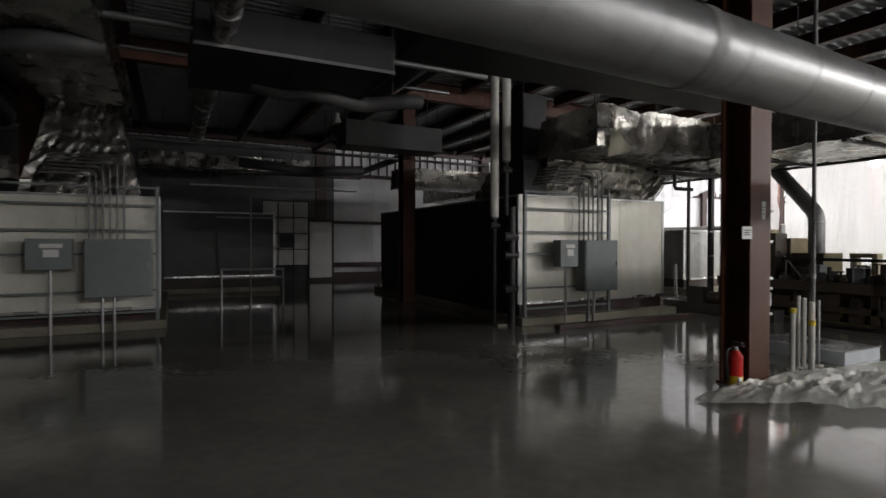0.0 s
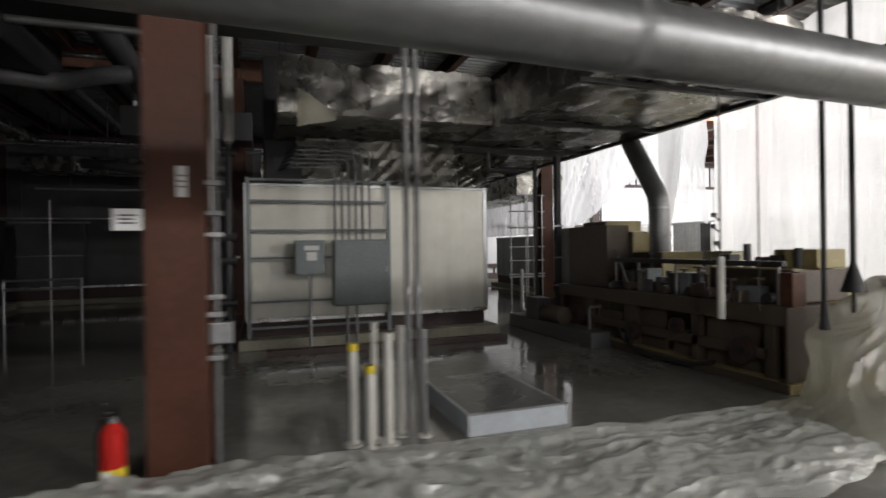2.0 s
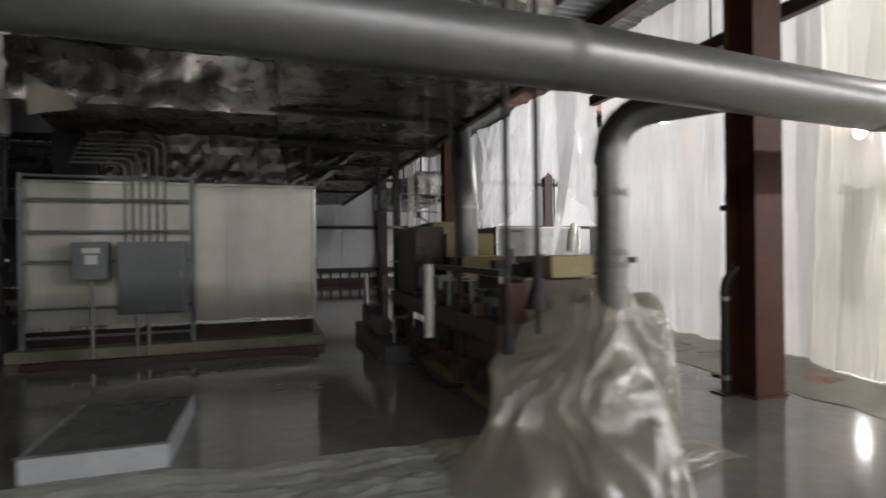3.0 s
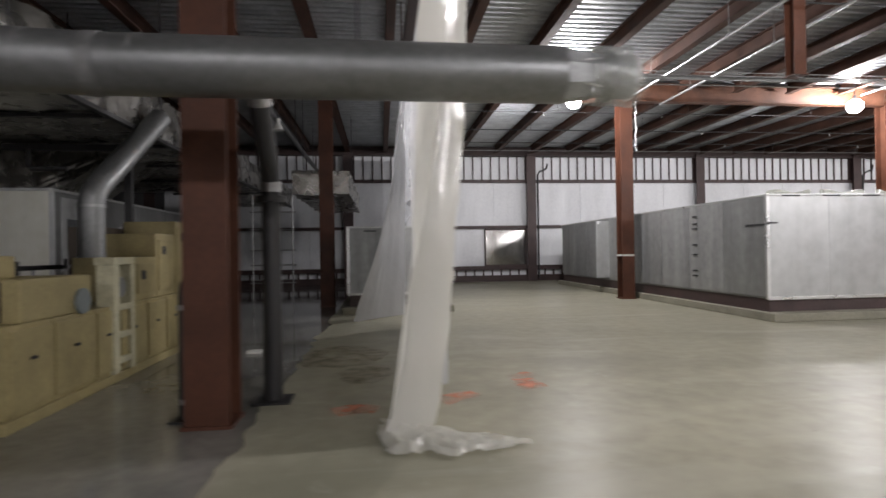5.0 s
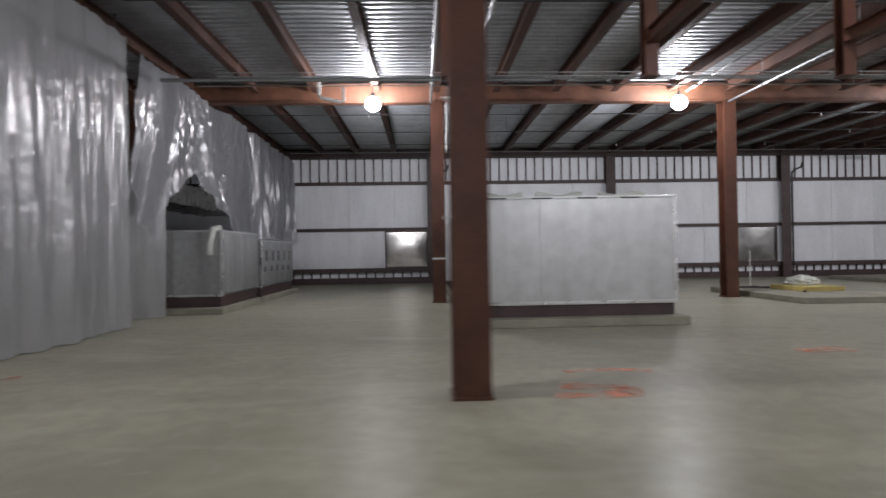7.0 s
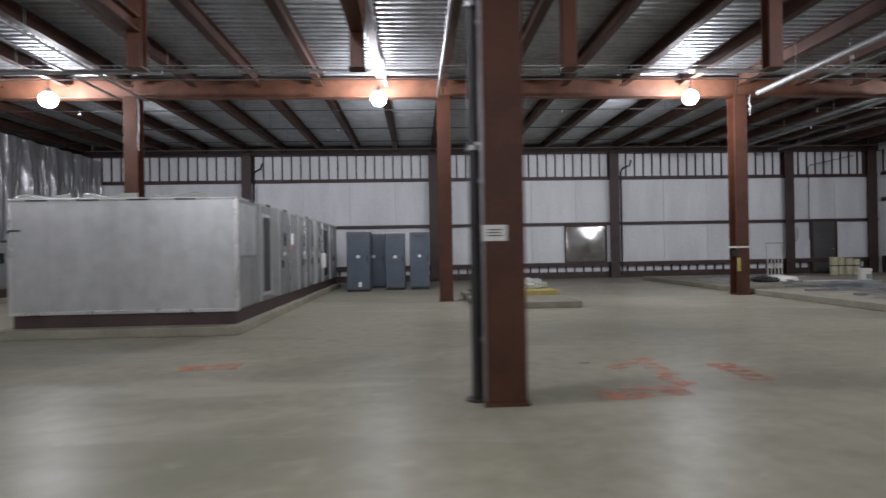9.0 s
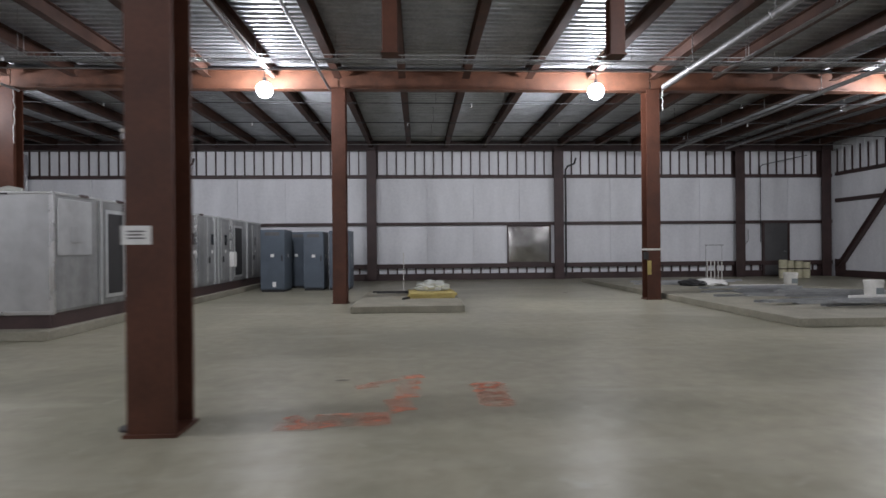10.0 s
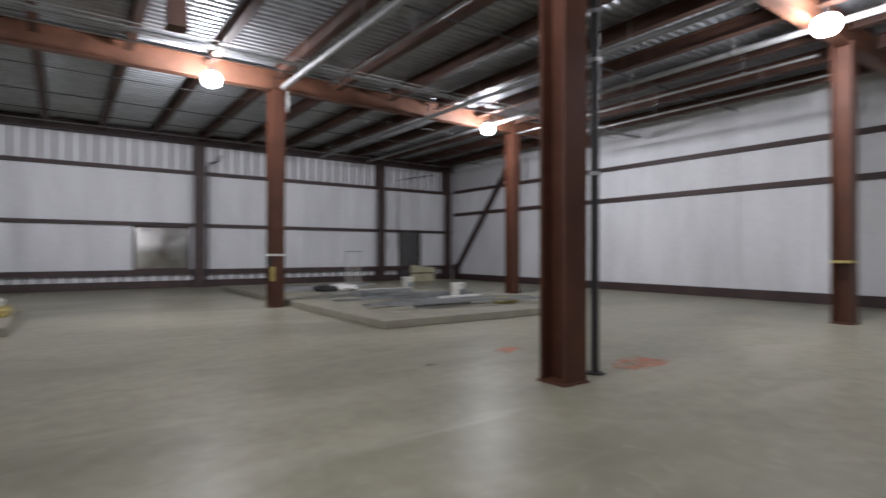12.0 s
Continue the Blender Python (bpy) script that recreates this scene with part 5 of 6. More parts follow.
part("yellow_head", box(B(), -0.1, -1.45, 0.86, 0.2, -1.1, 1.0, 0.012), M_BEIGE, mt)
br = part("white_bracket", box(B(), 0.30, -0.36, 0.07, 0.44, -0.28, 0.92, 0.008), M_BALE, mt, "cream upright bracket")
part("white_bracket", box(B(), 0.30, -0.10, 0.07, 0.44, -0.02, 0.92, 0.008), M_BALE, mt, "cream upright bracket")
part("bracket_head", box(B(), 0.28, -0.36, 0.92, 0.44, -0.02, 0.98, 0.008), M_BALE, mt)
for z in (0.14, 0.34, 0.56):
    part("bracket_rung", box(B(), 0.40, -0.28, z, 0.44, -0.10, z + 0.05, 0.005), M_BALE, mt, "cream cross piece")
part("flywheel", cyl(B(), (0.33, -0.19, 0.74), (0.41, -0.19, 0.74), 0.08, 24), M_CHROME, mt, "round steel flywheel", True)
for y0, y1, z1 in ((0.1, 0.55, 0.98), (0.55, 1.0, 1.20), (1.02, 1.48, 1.34)):
    hs = part("upper_housing", box(B(), -0.12, y0 + 0.005, 0.60, 0.38, y1 - 0.005, z1, 0.012), M_BEIGE, mt)
    part("panel", box(B(), 0.378, y0 + 0.05, 0.66, 0.39, y1 - 0.05, z1 - 0.06, 0.004), M_BEIGE, hs)
    part("slot", box(B(), 0.388, y0 + 0.12, z1 - 0.2, 0.394, y0 + 0.2, z1 - 0.12), M_BLACK, hs, "black slot")
# Plates added behind the beige housings, their brown standing in for backlit shade.
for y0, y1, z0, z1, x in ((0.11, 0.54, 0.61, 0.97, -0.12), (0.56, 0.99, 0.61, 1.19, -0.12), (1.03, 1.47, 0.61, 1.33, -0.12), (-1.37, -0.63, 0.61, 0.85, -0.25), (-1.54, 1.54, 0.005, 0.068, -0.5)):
    part("shade_plate", box(B(), x - 0.012, y0, z0, x, y1, z1), M_TAN, mt, "thin dark plate for the shade on the machine's back")
# Fittings coloured black and dark grey to read as backlit outlines.
for i in range(12):
    y, h = -1.35 + 0.15 * i, 0.07 + 0.09 * abs(noise.noise((i * 1.7, 0.3, 0)))
    zt = 0.86 if y < -0.65 else 0.60
    if i % 3:
        part("top_fitting", box(B(), -0.18 + 0.02 * (i % 4), y, zt, -0.05, y + 0.09, zt + h, 0.008), M_BLACK, mt, "small machine fitting, blackened as a backlit outline")
    else:
        part("top_valve", cyl(B(), (-0.1, y + 0.04, zt), (-0.1, y + 0.04, zt + h + 0.08), 0.03, 12), M_DARKBOX, mt, "dark upright valve", True)
part("brown_cover", box(B(), -0.42, 0.6, 0.60, -0.13, 1.35, 1.27, 0.01), M_TAN, mt, "brown boxed cover")
part("strut", cyl(B(), (-0.44, 0.2, 0.62), (-0.30, 0.65, 1.05), 0.012, 8), M_CHROME, mt)
part("top_rail", box(B(), -0.45, -1.45, 0.88, -0.40, 0.5, 0.92, 0.004), M_BLACK, mt)
for y in (-1.4, -0.9, -0.4, 0.1, 0.45):
    part("rail_post", cyl(B(), (-0.42, y, 0.60), (-0.42, y, 0.88), 0.012, 8), M_CHROME, mt)
for i, (y, w, h) in enumerate(((-1.2, 0.2, 0.12), (-0.85, 0.25, 0.08), (-0.5, 0.14, 0.2), (-0.25, 0.22, 0.1), (0.02, 0.16, 0.22))):
    part("fitting", box(B(), -0.38, y, 0.60, -0.2, y + w, 0.60 + h, 0.008), M_BLACK if i % 2 else M_GREYBOX, mt, "small dark machine fitting")
for y in (-1.0, -0.3, 0.5):
    part("roller", cyl(B(), (-0.46, y, 0.63), (-0.02, y, 0.63), 0.03, 14), M_CHROME, mt, "steel roller", True)
part("valve_stand", tube(B(), [(-0.5, 0.62, 0.40), (-0.62, 0.62, 0.40), (-0.64, 0.62, 0.38), (-0.64, 0.62, 0.05), (-0.66, 0.62, 0.02), (-0.8, 0.6, 0.02)], 0.016, 8), M_CHROME, mt, "bent zinc pipe leg", True)
# Panels close the west side; their dark brown is the backlit shade.
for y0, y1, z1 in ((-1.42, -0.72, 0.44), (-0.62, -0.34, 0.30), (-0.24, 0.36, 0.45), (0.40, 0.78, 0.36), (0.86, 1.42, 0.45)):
    part("west_shade_panel", box(B(), -0.40, y0, 0.075, -0.385, y1, z1, 0.004), M_TAN, mt, "side panel whose dark brown holds the backlit shade")
# More fittings in dark colours that carry the same backlit shade.
mrnd = random.Random(21)
for i in range(34):
    y, x = -1.42 + 0.062 * i + mrnd.uniform(-0.02, 0.02), mrnd.uniform(-0.46, -0.27)
    zt, h = 0.60, mrnd.uniform(0.04, 0.2)
    mm = mrnd.choice((M_BLACK, M_DARKBOX, M_TAN, M_TAN, M_DARKSTEEL))
    if 0.52 < y < 1.4:
        continue
    if i % 4 == 0:
        part("spindle", cyl(B(), (x, y, zt), (x, y, zt + h + 0.06), 0.014, 10), mm, mt, smooth=True)
        part("handwheel", cyl(B(), (x, y, zt + h + 0.06), (x, y, zt + h + 0.075), 0.045, 16), mm, mt, "dark handwheel", True)
    elif i % 4 == 1:
        part("gearbox", box(B(), x - 0.05, y - 0.035, zt, x + 0.05, y + 0.035, zt + h, 0.01), mm, mt, "dark gearbox")
    elif i % 4 == 2:
        part("roll", cyl(B(), (x - 0.07, y, zt + 0.045), (x + 0.09, y, zt + 0.045), 0.04, 14), mm, mt, "dark roll", True)
    else:
        part("guard", box(B(), x - 0.012, y - 0.05, zt, x + 0.012, y + 0.05, zt + h, 0.004), mm, mt, "dark guard plate")
for i, (y, z, r) in enumerate(((-1.15, 0.24, 0.10), (-0.48, 0.34, 0.07), (0.1, 0.22, 0.09), (1.1, 0.26, 0.11))):
    part("pulley", cyl(B(), (-0.52, y, z), (-0.47, y, z), r, 24), M_DARKSTEEL, mt, "dark drive pulley", True)
    part("hub", cyl(B(), (-0.535, y, z), (-0.52, y, z), r * 0.35, 16), M_BLACK, mt, smooth=True)
# Dark plates laid over the beige south end to give it shade.
part("end_plate", box(B(), -0.5, -1.525, 0.075, 0.30, -1.505, 0.60, 0.004), M_TAN, mt, "added dark plate for the shade on the machine's end")
part("end_plate", box(B(), -0.27, -1.40, 0.61, 0.30, -1.385, 0.85, 0.004), M_TAN, mt, "added dark plate for the shade on the machine's end")
part("red_guard", box(B(), -0.44, -1.52, 0.30, -0.30, -1.42, 0.84, 0.01), M_STEEL, mt, "dull red upright guard")
part("hose", tube(B(), [(-0.5, -0.9, 0.1), (-0.56, -0.7, 0.05), (-0.6, -0.3, 0.04), (-0.55, 0.1, 0.08), (-0.5, 0.3, 0.2)], 0.018, 8), M_BLACK, mt, "black hose", True)
t = thing("machine_skid", -2.15, 2.6, 0, "dark steel skid with fittings beside the machine", "machine base")
part("beam", box(B(), -0.12, -0.6, 0, 0.12, 1.3, 0.16, 0.01), M_DARKBOX, t)
part("pump_body", cyl(B(), (0, 0.1, 0.25), (0, 0.5, 0.25), 0.1, 18), M_TAN, t, smooth=True)
part("pump_head", box(B(), -0.1, 0.55, 0.16, 0.1, 0.85, 0.42, 0.015), M_DARKBOX, t)
part("pipe", tube(B(), [(0, 0.9, 0.2), (0, 1.1, 0.2), (0, 1.15, 0.25), (0, 1.15, 0.75)], 0.025, 10), M_CHROME, t, smooth=True)

# instrument pole with a hanging white tube
t = thing("sensor_pole", -2.35, 0.30, 0.52, "white hanging tube with small black instruments on a stem", "sensor")
part("tube", cyl(B(), (0, 0, 0), (0, 0, 0.44), 0.026, 14), M_PVC, t, smooth=True)
part("stem", cyl(B(), (0, 0, 0.44), (0, 0, DECK - 0.52), 0.006, 6), M_BLACK, t)
for i, (dx, z) in enumerate(((-0.05, 0.72), (-0.06, 0.64), (-0.03, 0.52))):
    part("instrument", box(B(), dx - 0.022, -0.012, z, dx + 0.012, 0.012, z + 0.032, 0.004), M_BLACK, t)
    part("arm", cyl(B(), (dx, 0, z + 0.01), (0, 0, z - 0.03), 0.006, 6), M_BLACK, t)
for i, (x, y) in enumerate(((-2.08, -0.24), (-1.95, -0.33))):
    t = thing("service_drop", x, y, 0.5 if i == 0 else 0.74, "black vertical service drop from the roof to the machine", "conduit", "service drops")
    z0 = t.location.z
    part("conduit", cyl(B(), (0, 0, 0), (0, 0, DECK - z0), 0.016, 10), M_BLACK, t, smooth=True)
    part("cone", cyl(B(), (0, 0, 0), (0, 0, 0.18), 0.07 if i else 0.03, 16, 0.016), M_BLACK, t, smooth=True)
    part("foot", cyl(B(), (0, 0, 0.6 - z0 if i == 0 else -0.13), (0, 0, 0), 0.012, 8), M_BLACK, t)
t = thing("thin_wire", -2.28, 0.05, 0.6, "thin drop wire from the roof to the machine", "wire")
part("wire", cyl(B(), (0, 0, 0), (0, 0, DECK - 0.6), 0.005, 5), M_BLACK, t)

# ---------------- branch ducts ----------------
t = thing("branch_duct", -1.66, -0.55, 0.75, "round galvanised branch duct with an elbow to the main duct", "duct", "branch ducts")
part("riser", cyl(B(), (0, 0, 0), (0, 0, 0.70), 0.075, 24), M_DUCT, t, smooth=True)
part("elbow", tube(B(), bend((0, 0, 0.70), (0, 0, 0.95), (0.46, -0.32, 1.0), 0.22, 8), 0.077, 24), M_DUCT, t, smooth=True)
for z in (0.2, 0.26, 0.55):
    part("clamp", cyl(B(), (0, 0, z), (0, 0, z + 0.03), 0.082, 24), M_DUCTBAND, t, "dark clamp ring", True)
part("damper_handle", box(B(), 0.08, -0.01, 0.22, 0.14, 0.01, 0.25), M_BLACK, t)
t = thing("branch_duct", -1.53, 1.85, 0.60, "round galvanised branch duct leaning up to the foil duct", "duct", "branch ducts")
part("riser", cyl(B(), (0, 0, 0), (0, 0, 0.86), 0.105, 24), M_DUCT, t, smooth=True)
part("slanted_run", tube(B(), bend((0, 0, 0.80), (0, 0, 0.94), (0.25, 0.85, 1.82), 0.12, 4), 0.106, 24), M_DUCT, t, smooth=True)
for z in (0.35, 0.82):
    part("clamp", cyl(B(), (0, 0, z), (0, 0, z + 0.025), 0.111, 24), M_CHROME, t, "bright joint ring", True)
t = thing("black_pipe", 0.26, 0.54, 0, "black pipe behind the column, joined to the round duct", "pipe")
part("riser", cyl(B(), (0, 0, 0.015), (0, 0, 1.40), 0.062, 20), M_BLACK, t, smooth=True)
part("base_plate", box(B(), -0.12, -0.12, 0, 0.12, 0.12, 0.015), M_BLACK, t)
part("flange", cyl(B(), (0, 0, 1.33), (0, 0, 1.37), 0.10, 20), M_BLACK, t)
part("grey_collar", cyl(B(), (0, 0, 1.40), (0, 0, 1.47), 0.066, 20), M_CHROME, t, "grey collar", True)
part("slanted_run", tube(B(), [(0, 0, 1.47), (0, -0.05, 1.56), (0, -0.2, 1.75), (0, -0.36, 2.0)], 0.064, 16), M_BLACK, t, smooth=True)
part("cap_ring", cyl(B(), (0, -0.30, 1.905), (0, -0.325, 1.95), 0.075, 20), M_CHROME, t, "silver end ring", True)
t = thing("black_pipe", -0.19, 0.20, 0, "short black pipe with an elbow into the column", "pipe")
part("drop", tube(B(), [(0, 0, 0.012), (0, 0, 0.74), (0.01, -0.005, 0.80), (0.05, -0.03, 0.87), (0.07, -0.04, 0.90)], 0.03, 12), M_BLACK, t, smooth=True)
part("base_plate", box(B(), -0.07, -0.07, 0, 0.07, 0.07, 0.012), M_BLACK, t)
for z in (0.10, 0.66):
    part("coupling", cyl(B(), (0, 0, z), (0, 0, z + 0.03), 0.037, 14), M_CHROME, t, "zinc coupling", True)


# ---------------- foil-wrapped ducts ----------------
def foil_box(b, x0, y0, z0, x1, y1, z1, seed, step=0.065, amp=0.03):
    """A box of crinkled wrap."""
    r = bmesh.ops.create_grid
    n = [max(1, int((q - p) / step)) for p, q in ((x0, x1), (y0, y1), (z0, z1))]
    def jig(p):
        v = Vector(p)
        c = Vector(((x0 + x1) / 2, (y0 + y1) / 2, (z0 + z1) / 2))
        o = v - c
        k = noise.noise(v * 2.2 + Vector((seed, 0, 0))) + 0.6 * (1 - 2 * abs(noise.noise(v * 6 + Vector((0, seed, 0))))) + 0.42 * (1 - 2 * abs(noise.noise(v * 12 + Vector((0, 0, seed)))))
        return v + Vector((math.copysign(1, o.x) * k * amp * (abs(o.x) > (x1 - x0) / 2 - 1e-4), math.copysign(1, o.y) * k * amp * (abs(o.y) > (y1 - y0) / 2 - 1e-4), math.copysign(1, o.z) * k * amp * (abs(o.z) > (z1 - z0) / 2 - 1e-4)))
    def face(o, u, v, nu, nv):
        g = [[b.verts.new(jig(o + u * (i / nu) + v * (j / nv))) for j in range(nv + 1)] for i in range(nu + 1)]
        for i in range(nu):
            for j in range(nv):
                b.faces.new((g[i][j], g[i + 1][j], g[i + 1][j + 1], g[i][j + 1]))
    ox, oy, oz = Vector((x1 - x0, 0, 0)), Vector((0, y1 - y0, 0)), Vector((0, 0, z1 - z0))
    o = Vector((x0, y0, z0))
    face(o, ox, oy, n[0], n[1]); face(o + oz, ox, oy, n[0], n[1])
    face(o, ox, oz, n[0], n[2]); face(o + oy, ox, oz, n[0], n[2])
    face(o, oy, oz, n[1], n[2]); face(o + ox, oy, oz, n[1], n[2])
    bmesh.ops.remove_doubles(b, verts=b.verts[:], dist=0.0005)
    return b


def foil_duct(x0, y0, z0, x1, y1, z1, seed, label, straps=(), hangers=()):
    t = thing("foil_duct", x0, y0, z0, label, "duct", "foil-wrapped ducts")
    part("wrap", foil_box(B(), 0, 0, 0, x1 - x0, y1 - y0, z1 - z0, seed), M_FOIL, t, smooth=True)
    for x, y in hangers:
        part("hanger_rod", cyl(B(), (x - x0, y - y0, -0.02), (x - x0, y - y0, DECK - z0), 0.008, 6), M_BLACK, t)
    return t


def foil_plenum(x0, x1, y0, y1, z0, u0, u1, w0, w1, z1, seed, label):
    """A tapered wrapped transition from a unit's roof to a duct."""
    t = thing("foil_transition", x0, y0, z0, label, "duct", "foil transitions")
    b = foil_box(B(), 0, 0, 0, x1 - x0, y1 - y0, z1 - z0, seed, 0.08, 0.035)
    for v in b.verts:
        s = min(1, max(0, v.co.z / (z1 - z0)))
        fx, fy = v.co.x / (x1 - x0), v.co.y / (y1 - y0)
        v.co.x = (1 - s) * v.co.x + s * (u0 - x0 + fx * (u1 - u0))
        v.co.y = (1 - s) * v.co.y + s * (w0 - y0 + fy * (w1 - w0))
    part("wrap", b, M_FOIL, t)
    part("base_flange", box(B(), -0.02, -0.02, -0.02, x1 - x0 + 0.02, y1 - y0 + 0.02, 0.025, 0.004), M_DUCTBAND, t, "dull metal base flange")


fd = foil_duct(-3.15, 0.35, 2.30, -1.45, 11.8, 2.74, 1, "wide foil-wrapped rectangular duct hung under the roof", hangers=((-1.39, 0.6), (-1.39, 3.0), (-1.39, 5.6), (-1.39, 8.4), (-3.2, 1.2), (-3.2, 4.6)))
part("edge_rail", box(B(), 1.69, 0, -0.06, 1.75, 11.3, -0.02), M_BLACK, fd, "black edge rail")
for y in (0.3, 1.6, 3.0, 4.4, 6.0, 8.0):
    part("cross_strut", box(B(), -0.1, y, -0.06, 1.69, y + 0.05, -0.025), M_BLACK, fd)
foil_duct(-5.25, 2.35, 2.32, -3.2, 3.45, 2.78, 5, "foil-wrapped cross duct above the air handler", hangers=((-5.2, 2.4), (-4.2, 2.4)))
foil_plenum(-5.1, -3.1, 3.75, 5.6, 1.80, -5.0, -3.25, 3.5, 4.9, 2.46, 7, "tapered foil-wrapped transition on the unit's roof")
foil_plenum(-4.0, -2.85, 3.7, 4.9, 1.80, -3.2, -2.2, 3.9, 5.2, 2.32, 12, "crumpled foil transition beside the taller one")
foil_plenum(-11.5, -10.25, 5.7, 7.2, 1.73, -11.2, -10.5, 5.9, 6.9, 3.0, 9, "tapered foil-wrapped transition rising from the dim unit")
foil_duct(-11.25, 0.5, 2.95, -10.4, 7.0, 3.4, 15, "foil-wrapped duct running over the dark hall", hangers=((-11.2, 1.0), (-10.45, 4.0)))
foil_duct(-10.5, 11.6, 2.95, -6.6, 12.3, 3.25, 18, "foil-wrapped duct along the back wall", hangers=((-10.0, 11.7), (-7.0, 11.7)))
foil_duct(-14.6, 7.6, 2.1, -11.0, 8.4, 2.4, 21, "foil-wrapped duct in the dark hall", hangers=((-14.0, 7.7), (-11.3, 7.7)))
foil_duct(-5.4, 7.9, 2.35, -3.4, 8.6, 2.7, 24, "foil-wrapped duct behind the air handler", hangers=((-5.0, 8.0), (-3.7, 8.0)))
foil_duct(-0.6, 6.9, 2.1, 0.4, 11.4, 2.5, 31, "foil-wrapped duct by the plastic curtain", hangers=((-0.5, 7.5), (0.3, 10.0)))
t = thing("foil_flap", -4.95, 2.32, 2.15, "pale loose flap of torn insulation facing", "insulation flap")
b = B()
n = 12
g = [[b.verts.new(((-0.16 + 0.34 * u / n) + 0.02 * noise.noise((u, v, 0)), -0.02 * math.sin(u * 0.5) - 0.006 * v, 0.02 + (0.28 * (1 - (u / n)) + 0.05) * v / n + 0.08 * u / n)) for v in range(n + 1)] for u in range(n + 1)]
for i in range(n):
    for j in range(n):
        b.faces.new((g[i][j], g[i + 1][j], g[i + 1][j + 1], g[i][j + 1]))
bmesh.ops.solidify(b, geom=b.faces[:], thickness=0.006)
part("facing", b, M_FLAP, t, smooth=True)
t = thing("foil_pipe", -9.4, -0.5, 3.15, "foil-wrapped round pipe crossing the dark hall", "pipe")
part("wrap", tube(B(), [(0.02 * noise.noise((i, 0, 0)), i * 0.25, 0.02 * noise.noise((0, i, 0))) for i in range(39)], 0.12, 14), M_FOIL, t, smooth=True)
for k in range(8):
    part("band", cyl(B(), (0, 0.5 + k * 1.2, 0), (0, 0.56 + k * 1.2, 0), 0.13, 16), M_CHROME, t, smooth=True)
    if k % 2:
        part("hanger", cyl(B(), (0, 0.5 + k * 1.2, 0.12), (0, 0.5 + k * 1.2, DECK - 3.15), 0.008, 6), M_BLACK, t)


t = thing("black_duct", -8.2, 0.7, 2.62, "wide black insulated duct hung under the roof", "duct", "black ducts")
part("shell", box(B(), 0, 0, 0, 4.0, 0.85, 0.26, 0.015), M_BLACK, t)
part("edge_strip", box(B(), 0, -0.012, 0.0, 4.0, 0.0, 0.03), M_DUCTBAND, t, "pale edge strip")
for x in (0.2, 2.0, 3.8):
    part("hanger", cyl(B(), (x, 0.4, 0.26), (x, 0.4, DECK - 2.62), 0.008, 6), M_BLACK, t)
t = thing("black_duct", -9.65, 3.04, 3.0, "broad dark insulated duct with a pale edge under the roof", "duct", "black ducts")
part("shell", box(B(), 0, 0, 0, 2.05, 1.6, 0.42, 0.02), M_BLACK, t)
part("edge_strip", box(B(), 0, -0.012, 0.0, 2.05, 0.0, 0.035), M_DUCTBAND, t, "pale edge strip")
for x in (0.0, 1.0, 1.99):
    part("seam_band", box(B(), x, -0.02, -0.012, x + 0.05, 1.61, 0.0), M_BLACK, t, "dark seam band")
for x in (0.3, 1.7):
    for y in (0.05, 1.5):
        part("hanger", cyl(B(), (x, y, 0.42), (x, y, DECK - 3.0), 0.008, 6), M_BLACK, t)
t = thing("black_duct", -5.4, 3.55, 1.8, "black insulated duct rising from the unit's roof", "duct", "black ducts")
part("riser", box(B(), 0, 0.1, 0, 0.42, 0.8, 0.5, 0.015), M_BLACK, t)
part("riser", box(B(), 0.0, 0.12, 0.5, 0.42, 0.75, 1.45, 0.015), M_BLACK, t)
part("hanger", cyl(B(), (0.2, 0.4, 1.45), (0.2, 0.4, DECK - 1.8), 0.008, 6), M_BLACK, t)
for i, (x, y, z, l) in enumerate(((-9.0, 4.2, 3.05, 2.2), (-12.8, 3.2, 2.9, 2.4), (-8.6, 8.9, 2.75, 2.6), (-13.5, 9.2, 2.55, 2.8))):
    t = thing("flex_duct", x, y, z, "sagging dark flexible duct in the dark hall", "duct", "flexible ducts")
    part("hose", tube(B(), [(l * u / 24, 0.1 * math.sin(u * 0.5 + i), -0.1 * math.sin(math.pi * u / 24)) for u in range(25)], 0.1, 12), M_DARKBOX, t, smooth=True)
    for u in (4, 20):
        part("strap", cyl(B(), (l * u / 24, 0, 0.05), (l * u / 24, 0, DECK - z), 0.008, 6), M_BLACK, t)


